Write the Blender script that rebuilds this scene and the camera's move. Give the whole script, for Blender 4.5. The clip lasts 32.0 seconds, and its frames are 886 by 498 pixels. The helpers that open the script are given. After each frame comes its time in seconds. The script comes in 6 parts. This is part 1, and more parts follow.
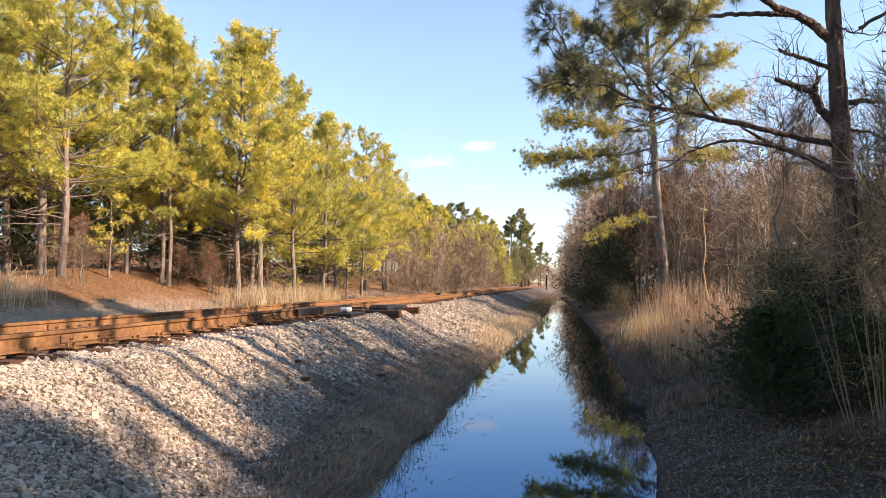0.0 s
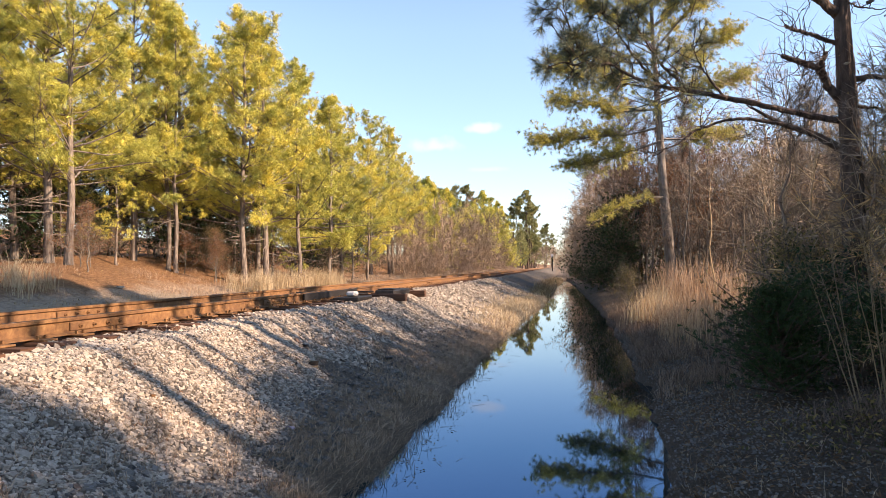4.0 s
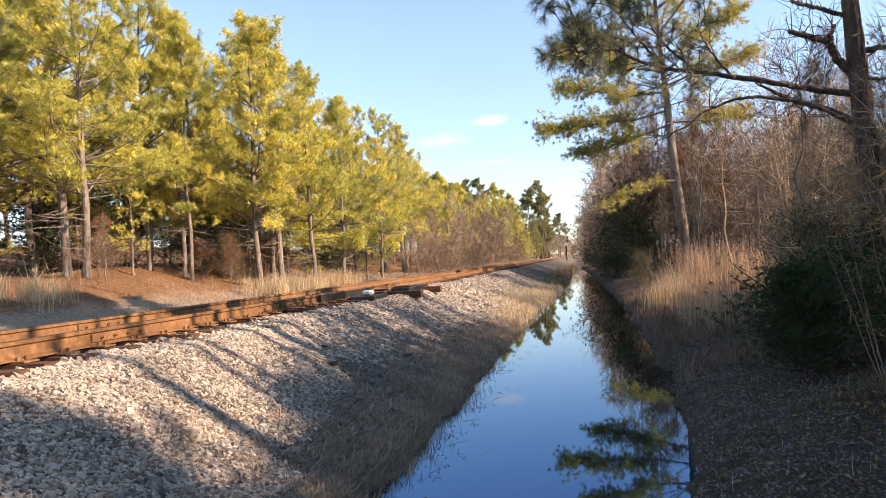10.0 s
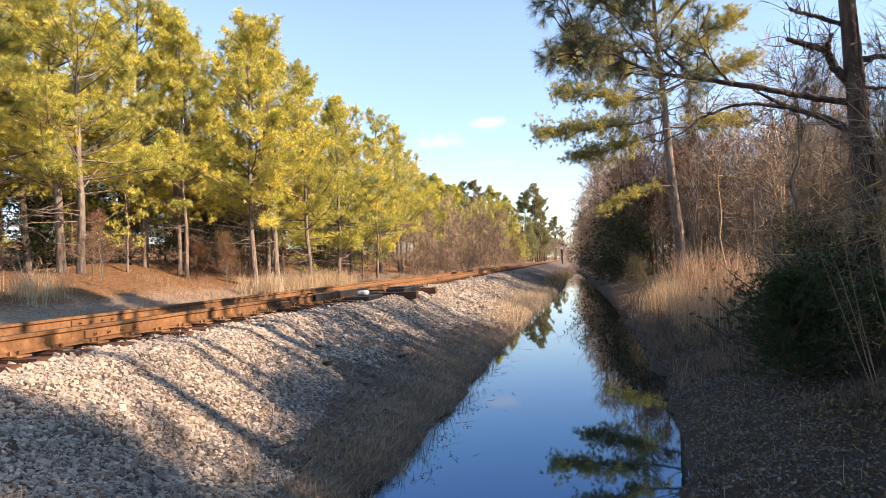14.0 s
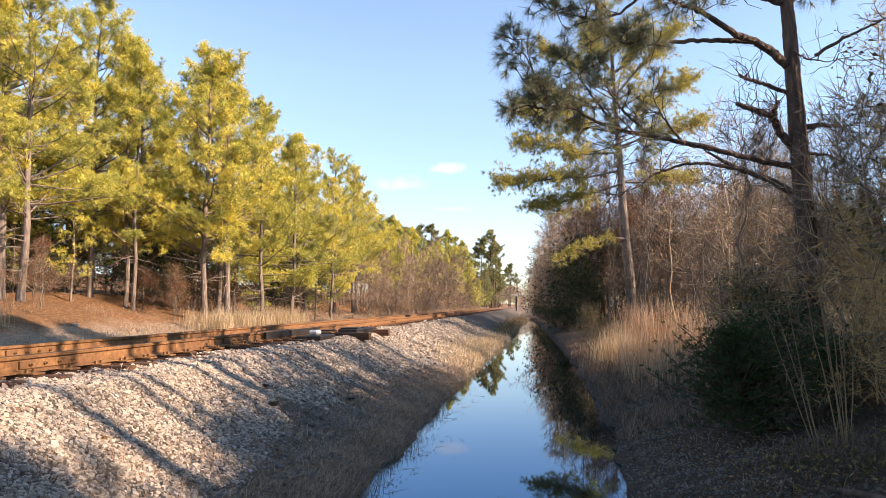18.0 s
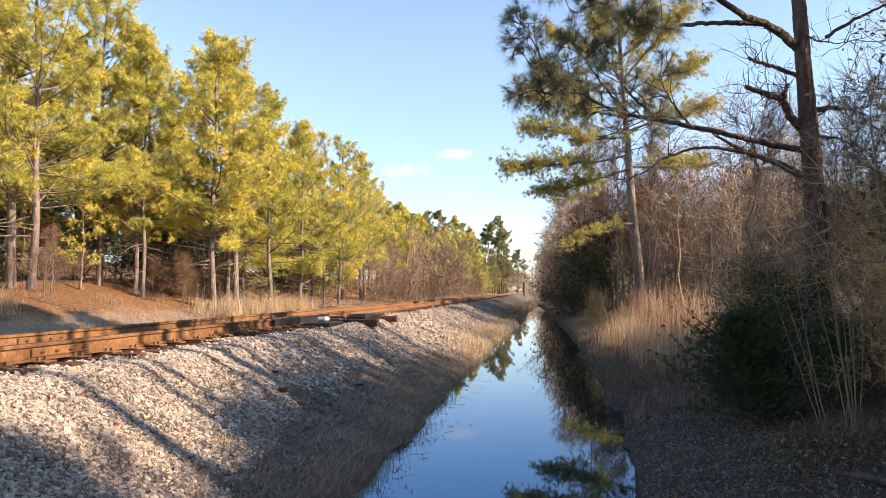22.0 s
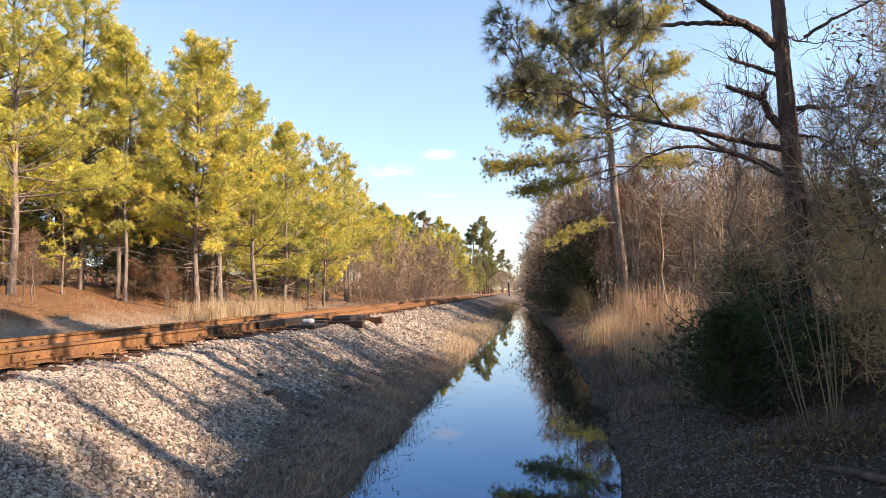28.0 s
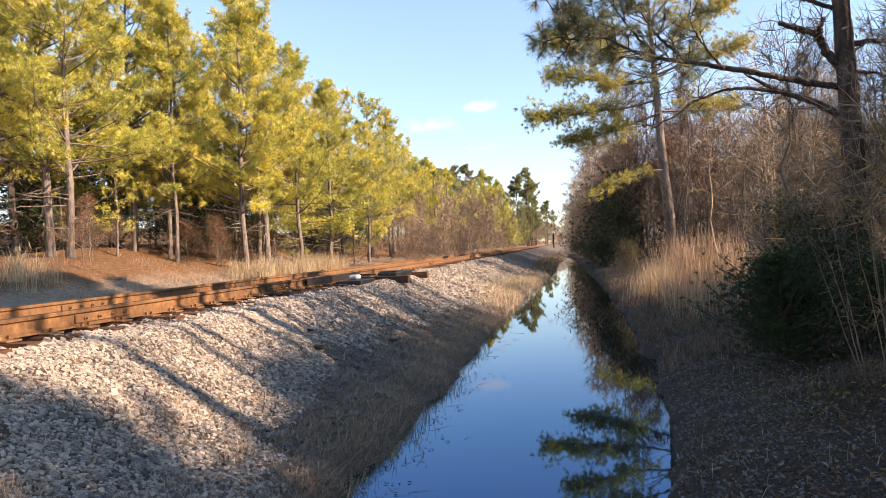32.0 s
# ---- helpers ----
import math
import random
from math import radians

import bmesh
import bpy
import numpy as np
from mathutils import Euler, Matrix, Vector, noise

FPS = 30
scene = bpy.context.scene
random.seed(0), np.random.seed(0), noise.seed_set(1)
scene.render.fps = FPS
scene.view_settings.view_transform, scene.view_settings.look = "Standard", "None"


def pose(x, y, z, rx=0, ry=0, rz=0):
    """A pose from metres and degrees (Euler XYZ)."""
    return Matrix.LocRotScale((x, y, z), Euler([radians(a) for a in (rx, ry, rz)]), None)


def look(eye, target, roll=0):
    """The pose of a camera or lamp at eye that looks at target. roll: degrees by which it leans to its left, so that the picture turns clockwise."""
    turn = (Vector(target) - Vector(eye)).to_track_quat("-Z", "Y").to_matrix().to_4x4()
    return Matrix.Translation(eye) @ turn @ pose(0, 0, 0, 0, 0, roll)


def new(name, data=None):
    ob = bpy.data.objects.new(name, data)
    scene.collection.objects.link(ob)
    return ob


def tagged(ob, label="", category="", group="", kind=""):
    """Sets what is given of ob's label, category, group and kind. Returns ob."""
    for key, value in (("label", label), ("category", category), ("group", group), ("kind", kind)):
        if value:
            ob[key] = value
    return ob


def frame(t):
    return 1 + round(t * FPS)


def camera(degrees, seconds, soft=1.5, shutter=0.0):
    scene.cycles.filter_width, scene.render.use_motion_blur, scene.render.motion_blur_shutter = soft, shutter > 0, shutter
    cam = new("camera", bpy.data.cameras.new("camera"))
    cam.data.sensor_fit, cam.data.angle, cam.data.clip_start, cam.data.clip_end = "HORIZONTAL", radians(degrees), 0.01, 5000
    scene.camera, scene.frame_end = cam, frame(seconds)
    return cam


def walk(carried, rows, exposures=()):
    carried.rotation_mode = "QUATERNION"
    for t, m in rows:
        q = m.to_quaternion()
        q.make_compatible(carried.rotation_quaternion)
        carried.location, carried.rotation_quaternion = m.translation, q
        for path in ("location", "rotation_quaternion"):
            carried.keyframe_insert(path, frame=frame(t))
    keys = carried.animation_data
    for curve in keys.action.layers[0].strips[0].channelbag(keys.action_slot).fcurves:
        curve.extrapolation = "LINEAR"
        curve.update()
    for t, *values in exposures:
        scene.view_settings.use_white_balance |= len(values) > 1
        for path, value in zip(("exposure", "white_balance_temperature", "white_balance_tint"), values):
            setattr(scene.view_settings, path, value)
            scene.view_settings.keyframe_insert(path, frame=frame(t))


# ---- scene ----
# The camera is held at one place over the ditch and only turns.
EYE = 1.9
cam = camera(64.5, 32.0, soft=0.8)
TURNS = [
    (0, 92.89, 0.08, 9.25),
    (0.5, 92.70, 0.50, 9.46),
    (1, 92.44, 0.32, 9.81),
    (1.5, 91.93, 0.58, 9.42),
    (2, 92.19, 0.43, 9.87),
    (2.5, 92.35, 0.60, 9.78),
    (3, 91.81, 0.78, 9.81),
    (3.5, 91.64, 0.71, 9.73),
    (5.5, 90.96, 1.45, 9.68),
    (6, 91.90, 1.52, 9.81),
    (6.5, 91.32, 1.64, 10.58),
    (7, 92.32, 1.83, 10.95),
    (7.5, 92.98, 1.96, 10.22),
    (8, 91.96, 2.66, 9.82),
    (8.5, 90.88, 3.02, 10.85),
    (9, 89.96, 2.91, 10.10),
    (9.5, 89.81, 2.56, 9.48),
    (10, 91.13, 3.65, 10.88),
    (10.5, 89.84, 4.83, 10.60),
    (11, 90.68, 3.70, 10.46),
    (11.5, 91.70, 2.87, 11.05),
    (12, 91.48, 2.07, 9.47),
    (12.5, 91.67, 2.28, 9.57),
    (13, 91.90, 2.56, 10.28),
    (13.5, 91.17, 2.59, 10.55),
    (14, 91.23, 2.74, 10.52),
    (14.5, 90.15, 2.61, 12.17),
    (16.5, 91.33, 1.54, 10.98),
    (17, 93.70, 0.72, 8.51),
    (17.5, 94.41, 0.33, 7.16),
    (18, 94.64, 0.46, 6.81),
    (18.5, 94.95, 0.64, 7.13),
    (19, 95.18, 0.84, 7.21),
    (19.5, 94.65, 0.81, 6.74),
    (20, 94.37, 0.43, 6.66),
    (20.5, 94.02, 0.25, 7.04),
    (21, 93.96, 0.30, 6.97),
    (21.5, 94.06, 0.75, 6.69),
    (22, 93.53, 0.76, 7.44),
    (22.5, 94.03, 0.48, 7.05),
    (23, 94.48, 0.59, 7.05),
    (23.5, 95.00, 0.43, 6.91),
    (24, 95.38, -0.17, 6.23),
    (24.5, 95.08, -0.17, 5.93),
    (25, 95.17, 0.32, 6.18),
    (25.5, 95.10, 0.25, 6.06),
    (27.5, 94.32, 0.44, 6.05),
    (28, 93.56, 1.33, 6.23),
    (28.5, 93.47, 1.31, 7.02),
    (29, 93.14, 0.55, 6.91),
    (29.5, 93.18, 0.69, 7.61),
    (30, 92.74, 1.17, 8.49),
    (30.5, 93.14, 1.49, 8.78),
    (31, 92.65, 1.74, 8.64),
    (31.5, 90.44, 2.63, 8.36),
    (32, 89.91, 2.75, 9.84),
]
walk(cam, [(t, pose(0, 0, EYE, rx, ry, rz)) for t, rx, ry, rz in TURNS], [(0.0, 1.34, 6850, 26), (32.0, 1.34, 6850, 26)])

# ---- light ----
SUN_AZ, SUN_EL = radians(97), radians(27)
SUN_DIR = Vector((math.sin(SUN_AZ) * math.cos(SUN_EL), math.cos(SUN_AZ) * math.cos(SUN_EL), math.sin(SUN_EL)))


def ramp(nt, fac, stops):
    r = nt.nodes.new("ShaderNodeValToRGB")
    while len(r.color_ramp.elements) < len(stops):
        r.color_ramp.elements.new(0.5)
    for e, (p, c) in zip(r.color_ramp.elements, stops):
        e.position, e.color = p, (*c, 1)
    nt.links.new(fac, r.inputs[0])
    return r.outputs[0]


def tex(nt, scale, detail=5, rough=0.55, stretch=None, kind="ShaderNodeTexNoise", coord="Object"):
    t = nt.nodes.new(kind)
    t.inputs["Scale"].default_value = scale
    if kind == "ShaderNodeTexNoise":
        t.inputs["Detail"].default_value, t.inputs["Roughness"].default_value = detail, rough
    c = nt.nodes.new("ShaderNodeTexCoord")
    src = c.outputs[coord]
    if stretch:
        m = nt.nodes.new("ShaderNodeMapping")
        m.inputs["Scale"].default_value = stretch
        nt.links.new(src, m.inputs[0])
        src = m.outputs[0]
    nt.links.new(src, t.inputs["Vector"])
    return t


def blend(nt, fac, a, b, mode="MIX"):
    m = nt.nodes.new("ShaderNodeMix")
    m.data_type, m.blend_type = "RGBA", mode
    for sock, v in ((m.inputs["Factor"], fac), (m.inputs["A"], a), (m.inputs["B"], b)):
        if isinstance(v, (int, float)):
            sock.default_value = v
        elif isinstance(v, tuple):
            sock.default_value = (*v, 1)
        else:
            nt.links.new(v, sock)
    return m.outputs["Result"]


def make_world():
    world = bpy.data.worlds.new("sky")
    scene.world = world
    world.use_nodes = True
    nt = world.node_tree
    nt.nodes.clear()
    N, L = nt.nodes.new, nt.links.new
    out, bg, sky = N("ShaderNodeOutputWorld"), N("ShaderNodeBackground"), N("ShaderNodeTexSky")
    sky.sky_type, sky.sun_disc = "NISHITA", False
    sky.sun_elevation, sky.sun_rotation = SUN_EL, SUN_AZ
    sky.air_density, sky.dust_density, sky.ozone_density = 1.0, 0.1, 1.7
    co = N("ShaderNodeTexCoord")
    noi = N("ShaderNodeTexNoise")
    noi.inputs["Scale"].default_value, noi.inputs["Detail"].default_value = 26, 6
    L(co.outputs["Generated"], noi.inputs["Vector"])
    total = None
    # two small fair-weather clouds low over the far end of the track
    for cx, cz, wx, wz, dens in ((-0.165, 0.170, 0.056, 0.014, 0.42), (-0.112, 0.194, 0.034, 0.009, 0.5), (-0.10, 0.137, 0.04, 0.006, 0.25)):
        mp = N("ShaderNodeVectorMath")
        mp.operation = "SUBTRACT"
        L(co.outputs["Generated"], mp.inputs[0])
        mp.inputs[1].default_value = (cx, 1, cz)
        ml = N("ShaderNodeVectorMath")
        ml.operation = "MULTIPLY"
        L(mp.outputs[0], ml.inputs[0])
        ml.inputs[1].default_value = (1 / wx, 1.5, 1 / wz)
        ln = N("ShaderNodeVectorMath")
        ln.operation = "LENGTH"
        L(ml.outputs[0], ln.inputs[0])
        ad = N("ShaderNodeMath")
        ad.operation = "MULTIPLY_ADD"
        L(noi.outputs["Fac"], ad.inputs[0])
        ad.inputs[1].default_value = 2.4
        L(ln.outputs["Value"], ad.inputs[2])
        mr = N("ShaderNodeMapRange")
        mr.interpolation_type = "SMOOTHSTEP"
        mr.inputs["From Min"].default_value, mr.inputs["From Max"].default_value = 2.15, 1.35
        mr.inputs["To Max"].default_value = dens
        L(ad.outputs[0], mr.inputs["Value"])
        if total is None:
            total = mr.outputs[0]
        else:
            mx = N("ShaderNodeMath")
            mx.operation = "MAXIMUM"
            L(total, mx.inputs[0]), L(mr.outputs[0], mx.inputs[1])
            total = mx.outputs[0]
    mix = N("ShaderNodeMix")
    mix.data_type = "RGBA"
    L(total, mix.inputs["Factor"])
    sep = N("ShaderNodeSeparateXYZ")
    L(co.outputs["Generated"], sep.inputs[0])
    haze = ramp(nt, sep.outputs["Z"], ((0.0, (0.66, 0.76, 0.84)), (0.10, (0.76, 0.85, 0.90)), (0.32, (0.98, 1.06, 1.0))))
    L(blend(nt, 1.0, sky.outputs[0], haze, "MULTIPLY"), mix.inputs["A"])
    mix.inputs["B"].default_value = (4.0, 3.9, 3.95, 1)
    L(mix.outputs["Result"], bg.inputs["Color"])
    bg.inputs["Strength"].default_value = 0.122
    L(bg.outputs[0], out.inputs[0])


make_world()
sun = new("sun", bpy.data.lights.new("sun", "SUN"))
sun.data.energy, sun.data.angle, sun.data.color = 5.0, radians(0.53), (1.0, 0.83, 0.60)
sun.matrix_world = look((60, -10, 40), Vector((60, -10, 40)) - SUN_DIR)


# ---- materials ----
def calc(nt, op, a, b):
    m = nt.nodes.new("ShaderNodeMath")
    m.operation = op
    for sock, v in zip(m.inputs, (a, b)):
        if isinstance(v, (int, float)):
            sock.default_value = v
        else:
            nt.links.new(v, sock)
    return m.outputs[0]


def surface(name, rough=0.85, metal=0.0, spec=0.3):
    m = bpy.data.materials.new(name)
    m.use_nodes = True
    p = m.node_tree.nodes["Principled BSDF"]
    p.inputs["Roughness"].default_value, p.inputs["Metallic"].default_value = rough, metal
    p.inputs["Specular IOR Level"].default_value = spec
    return m, m.node_tree, p


def bump(nt, p, height, strength, dist):
    b = nt.nodes.new("ShaderNodeBump")
    b.inputs["Strength"].default_value, b.inputs["Distance"].default_value = strength, dist
    nt.links.new(height, b.inputs["Height"])
    nt.links.new(b.outputs[0], p.inputs["Normal"])


def island_colour(nt, stops, island=True):
    if island:
        g = nt.nodes.new("ShaderNodeNewGeometry")
        return ramp(nt, g.outputs["Random Per Island"], stops)
    g = nt.nodes.new("ShaderNodeObjectInfo")
    return ramp(nt, g.outputs["Random"], stops)


def simple(name, dark, light, scale=8, rough=0.85, bumpiness=0.4, dist=0.01, stretch=None, metal=0.0, spec=0.3):
    m, nt, p = surface(name, rough, metal, spec)
    a, b = tex(nt, scale, 8, 0.65, stretch), tex(nt, scale * 0.13, 3)
    c = ramp(nt, a.outputs["Fac"], ((0.3, dark), (0.7, light)))
    c = blend(nt, calc(nt, "MULTIPLY", b.outputs["Fac"], 0.6), c, tuple(0.55 * v for v in dark))
    nt.links.new(c, p.inputs["Base Color"])
    bump(nt, p, a.outputs["Fac"], bumpiness, dist)
    return m


def foliage(name, stops, translucent=0.35, rough=0.55, per_object=True, clump=0.0):
    """Leaves, needles and blades: each piece its own tone, the plant a tone of its own, light passing through."""
    m, nt, p = surface(name, rough, 0, 0.4)
    c = island_colour(nt, stops)
    if per_object:
        o = nt.nodes.new("ShaderNodeObjectInfo")
        tone = ramp(nt, o.outputs["Random"], ((0.0, (0.80, 0.83, 0.78)), (0.5, (1.0, 1.0, 1.0)), (1.0, (1.15, 1.10, 0.95))))
        c = blend(nt, 1.0, c, tone, "MULTIPLY")
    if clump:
        # noise paints bluish shade between clumps and warm light on them
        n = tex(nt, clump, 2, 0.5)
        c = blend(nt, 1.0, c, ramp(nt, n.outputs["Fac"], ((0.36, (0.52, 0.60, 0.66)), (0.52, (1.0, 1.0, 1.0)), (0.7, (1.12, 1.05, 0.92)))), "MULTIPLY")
    nt.links.new(c, p.inputs["Base Color"])
    t = nt.nodes.new("ShaderNodeBsdfTranslucent")
    nt.links.new(c, t.inputs["Color"])
    s = nt.nodes.new("ShaderNodeMixShader")
    s.inputs[0].default_value = translucent
    nt.links.new(p.outputs[0], s.inputs[1]), nt.links.new(t.outputs[0], s.inputs[2])
    nt.links.new(s.outputs[0], nt.nodes["Material Output"].inputs["Surface"])
    return m


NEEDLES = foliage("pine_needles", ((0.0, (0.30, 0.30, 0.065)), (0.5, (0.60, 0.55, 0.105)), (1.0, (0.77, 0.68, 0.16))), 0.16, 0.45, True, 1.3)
# darker needle copy: shade of the overhanging pine put into its colour
NEEDLES_SHADED = foliage("pine_needles_shaded", ((0.0, (0.055, 0.075, 0.065)), (0.6, (0.13, 0.155, 0.10)), (1.0, (0.40, 0.36, 0.14))), 0.3, 0.4)
# blue-grey shade and yellow sun mixed into this pine's needle tones
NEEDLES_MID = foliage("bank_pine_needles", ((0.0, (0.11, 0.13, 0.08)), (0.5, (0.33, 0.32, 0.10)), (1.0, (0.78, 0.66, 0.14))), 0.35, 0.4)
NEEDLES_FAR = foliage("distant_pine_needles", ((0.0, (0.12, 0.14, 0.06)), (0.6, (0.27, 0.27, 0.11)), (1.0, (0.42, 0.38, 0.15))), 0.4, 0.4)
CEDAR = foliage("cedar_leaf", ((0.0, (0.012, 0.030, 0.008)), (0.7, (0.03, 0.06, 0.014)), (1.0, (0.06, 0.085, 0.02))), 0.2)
STRAW = foliage("dry_grass", ((0.0, (0.12, 0.075, 0.035)), (0.4, (0.27, 0.19, 0.095)), (0.8, (0.42, 0.31, 0.17)), (1.0, (0.50, 0.41, 0.26))), 0.3, 0.7)
MATTED = foliage("matted_grass", ((0.0, (0.085, 0.053, 0.034)), (0.45, (0.26, 0.18, 0.115)), (0.8, (0.44, 0.325, 0.21)), (1.0, (0.62, 0.50, 0.35))), 0.2, 0.75)
PALE_STRAW = foliage("pale_plume_grass", ((0.0, (0.28, 0.20, 0.12)), (0.5, (0.48, 0.38, 0.25)), (1.0, (0.62, 0.53, 0.38))), 0.4, 0.7)
BROOM = foliage("broom_sedge", ((0.0, (0.22, 0.13, 0.08)), (0.5, (0.46, 0.31, 0.20)), (1.0, (0.62, 0.47, 0.33))), 0.4, 0.7)
SKIRT = foliage("brown_dead_grass", ((0.0, (0.07, 0.046, 0.034)), (0.5, (0.18, 0.125, 0.092)), (1.0, (0.34, 0.25, 0.19))), 0.2, 0.75)
BANK_STRAW = foliage("bank_straw", ((0.0, (0.20, 0.125, 0.08)), (0.5, (0.42, 0.29, 0.19)), (1.0, (0.62, 0.47, 0.33))), 0.25, 0.7)
DEAD_LEAF = foliage("dead_leaf", ((0.0, (0.05, 0.028, 0.014)), (0.5, (0.15, 0.085, 0.04)), (0.9, (0.28, 0.18, 0.10)), (1.0, (0.36, 0.29, 0.2))), 0.2, 0.7)
RUSSET = foliage("russet_leaf", ((0.0, (0.09, 0.035, 0.014)), (0.6, (0.22, 0.085, 0.03)), (1.0, (0.34, 0.16, 0.06))), 0.35, 0.65)
# tan leaf tones raised as if sun reached the thicket
TAN_LEAF = foliage("tan_leaf", ((0.0, (0.18, 0.13, 0.05)), (0.5, (0.44, 0.30, 0.11)), (1.0, (0.72, 0.50, 0.20))), 0.5, 0.5)
GREEN_LEAF = foliage("evergreen_leaf", ((0.0, (0.055, 0.055, 0.02)), (0.6, (0.16, 0.14, 0.05)), (1.0, (0.46, 0.33, 0.12))), 0.55, 0.45)
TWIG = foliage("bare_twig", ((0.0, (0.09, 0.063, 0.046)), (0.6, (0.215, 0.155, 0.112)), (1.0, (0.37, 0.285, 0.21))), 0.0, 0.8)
# copies of the bare twig: wood's shade put into one colour, sun into the other
TWIG_SHADED = foliage("shaded_wood_twig", ((0.0, (0.06, 0.042, 0.030)), (0.6, (0.15, 0.105, 0.075)), (1.0, (0.27, 0.20, 0.15))), 0.0, 0.8)
TWIG_SUNLIT = foliage("sunlit_far_twig", ((0.0, (0.16, 0.11, 0.08)), (0.6, (0.33, 0.235, 0.17)), (1.0, (0.48, 0.37, 0.28))), 0.0, 0.8)
# brightest tones of the pale and gold twigs are painted sun glints
TWIG_PALE = foliage("pale_twig", ((0.0, (0.11, 0.07, 0.04)), (0.5, (0.32, 0.22, 0.13)), (0.75, (0.58, 0.44, 0.28)), (1.0, (0.74, 0.60, 0.42))), 0.0, 0.8)
TWIG_SUN_GOLD = foliage("sun_gold_twig", ((0.0, (0.16, 0.09, 0.035)), (0.5, (0.44, 0.27, 0.11)), (0.8, (0.66, 0.45, 0.21)), (1.0, (0.78, 0.60, 0.34))), 0.0, 0.6)
CANE = foliage("dry_cane", ((0.0, (0.15, 0.10, 0.055)), (1.0, (0.34, 0.25, 0.14))), 0.1, 0.7)


def bark_material(name, dark, light, scale):
    m, nt, p = surface(name, 0.9)
    a = tex(nt, scale, 8, 0.7, (1, 1, 0.22))
    v = tex(nt, scale * 1.3, stretch=(1, 1, 0.25), kind="ShaderNodeTexVoronoi")
    c = ramp(nt, a.outputs["Fac"], ((0.28, dark), (0.55, tuple((d + l) / 2 for d, l in zip(dark, light))), (0.75, light)))
    c = blend(nt, calc(nt, "MULTIPLY", v.outputs["Distance"], 0.55), c, tuple(0.45 * d for d in dark))
    nt.links.new(c, p.inputs["Base Color"])
    bump(nt, p, calc(nt, "SUBTRACT", a.outputs["Fac"], v.outputs["Distance"]), 0.8, 0.03)
    return m


BARK = bark_material("pine_bark", (0.08, 0.058, 0.045), (0.42, 0.35, 0.285), 9)
BARK_DARK = bark_material("dark_pine_bark", (0.045, 0.031, 0.024), (0.24, 0.165, 0.12), 11)
BARK_MID = bark_material("grey_brown_pine_bark", (0.10, 0.078, 0.062), (0.42, 0.355, 0.30), 8)
BARK_GREY = bark_material("grey_bark", (0.10, 0.085, 0.07), (0.30, 0.26, 0.21), 9)


def rust_material():
    m, nt, p = surface("rusty_rail_steel", 0.75, 0.0, 0.35)
    a, b = tex(nt, 14, 8, 0.7), tex(nt, 1.7, 4, 0.6, (1, 0.5, 1))
    c = ramp(nt, a.outputs["Fac"], ((0.25, (0.07, 0.03, 0.013)), (0.55, (0.21, 0.105, 0.04)), (0.8, (0.38, 0.23, 0.095))))
    c = blend(nt, ramp(nt, b.outputs["Fac"], ((0.45, (0, 0, 0)), (0.7, (0.6, 0.6, 0.6)))), c, (0.09, 0.045, 0.025))
    nt.links.new(c, p.inputs["Base Color"])
    bump(nt, p, a.outputs["Fac"], 0.3, 0.004)
    return m


RUST = rust_material()
RAILHEAD = simple("worn_rail_head", (0.10, 0.07, 0.055), (0.24, 0.19, 0.16), 20, 0.42, 0.1, 0.002, (1, 0.1, 1), metal=0.6, spec=0.5)
TIE_WOOD = simple("creosoted_timber", (0.045, 0.022, 0.014), (0.20, 0.10, 0.055), 10, 0.9, 0.7, 0.015, (0.15, 1.6, 1.6))
BLACK_IRON = simple("black_iron", (0.012, 0.011, 0.010), (0.045, 0.038, 0.034), 16, 0.55, 0.2, 0.003)
WHITE_PAINT = simple("weathered_white_paint", (0.40, 0.39, 0.38), (0.66, 0.65, 0.63), 14, 0.6, 0.2, 0.002)
WRAPPER = simple("faded_wrapper", (0.22, 0.17, 0.24), (0.55, 0.48, 0.55), 30, 0.5, 0.2, 0.002)
SOIL_STOPS = ((0.0, (0.15, 0.124, 0.10)), (0.25, (0.28, 0.24, 0.19)), (0.6, (0.39, 0.337, 0.268)), (0.93, (0.49, 0.43, 0.35)), (0.96, (0.27, 0.165, 0.105)), (1.0, (0.08, 0.068, 0.06)))


def stone_material(name, island, gain=1.0, grey=0.0):
    m, nt, p = surface(name, 0.9)
    c = island_colour(nt, tuple((s, tuple(gain * (v + grey * (max(col) - v)) for v in col)) for s, col in SOIL_STOPS), island)
    n = tex(nt, 45, 6, 0.7)
    c = blend(nt, 1.0, c, ramp(nt, n.outputs["Fac"], ((0.3, (0.72, 0.70, 0.68)), (0.7, (1.12, 1.1, 1.08)))), "MULTIPLY")
    nt.links.new(c, p.inputs["Base Color"])
    bump(nt, p, n.outputs["Fac"], 0.5, 0.004)
    return m


STONE, STONE_ONE = stone_material("ballast_stone", True, 1.0, 0.06), stone_material("ballast_stone_single", False, 0.92, 0.06)
# ballast stone darkened and greyed: the banks' shade put into its colour
STONE_SHADED = stone_material("shaded_gravel", True, 0.48, 0.5)


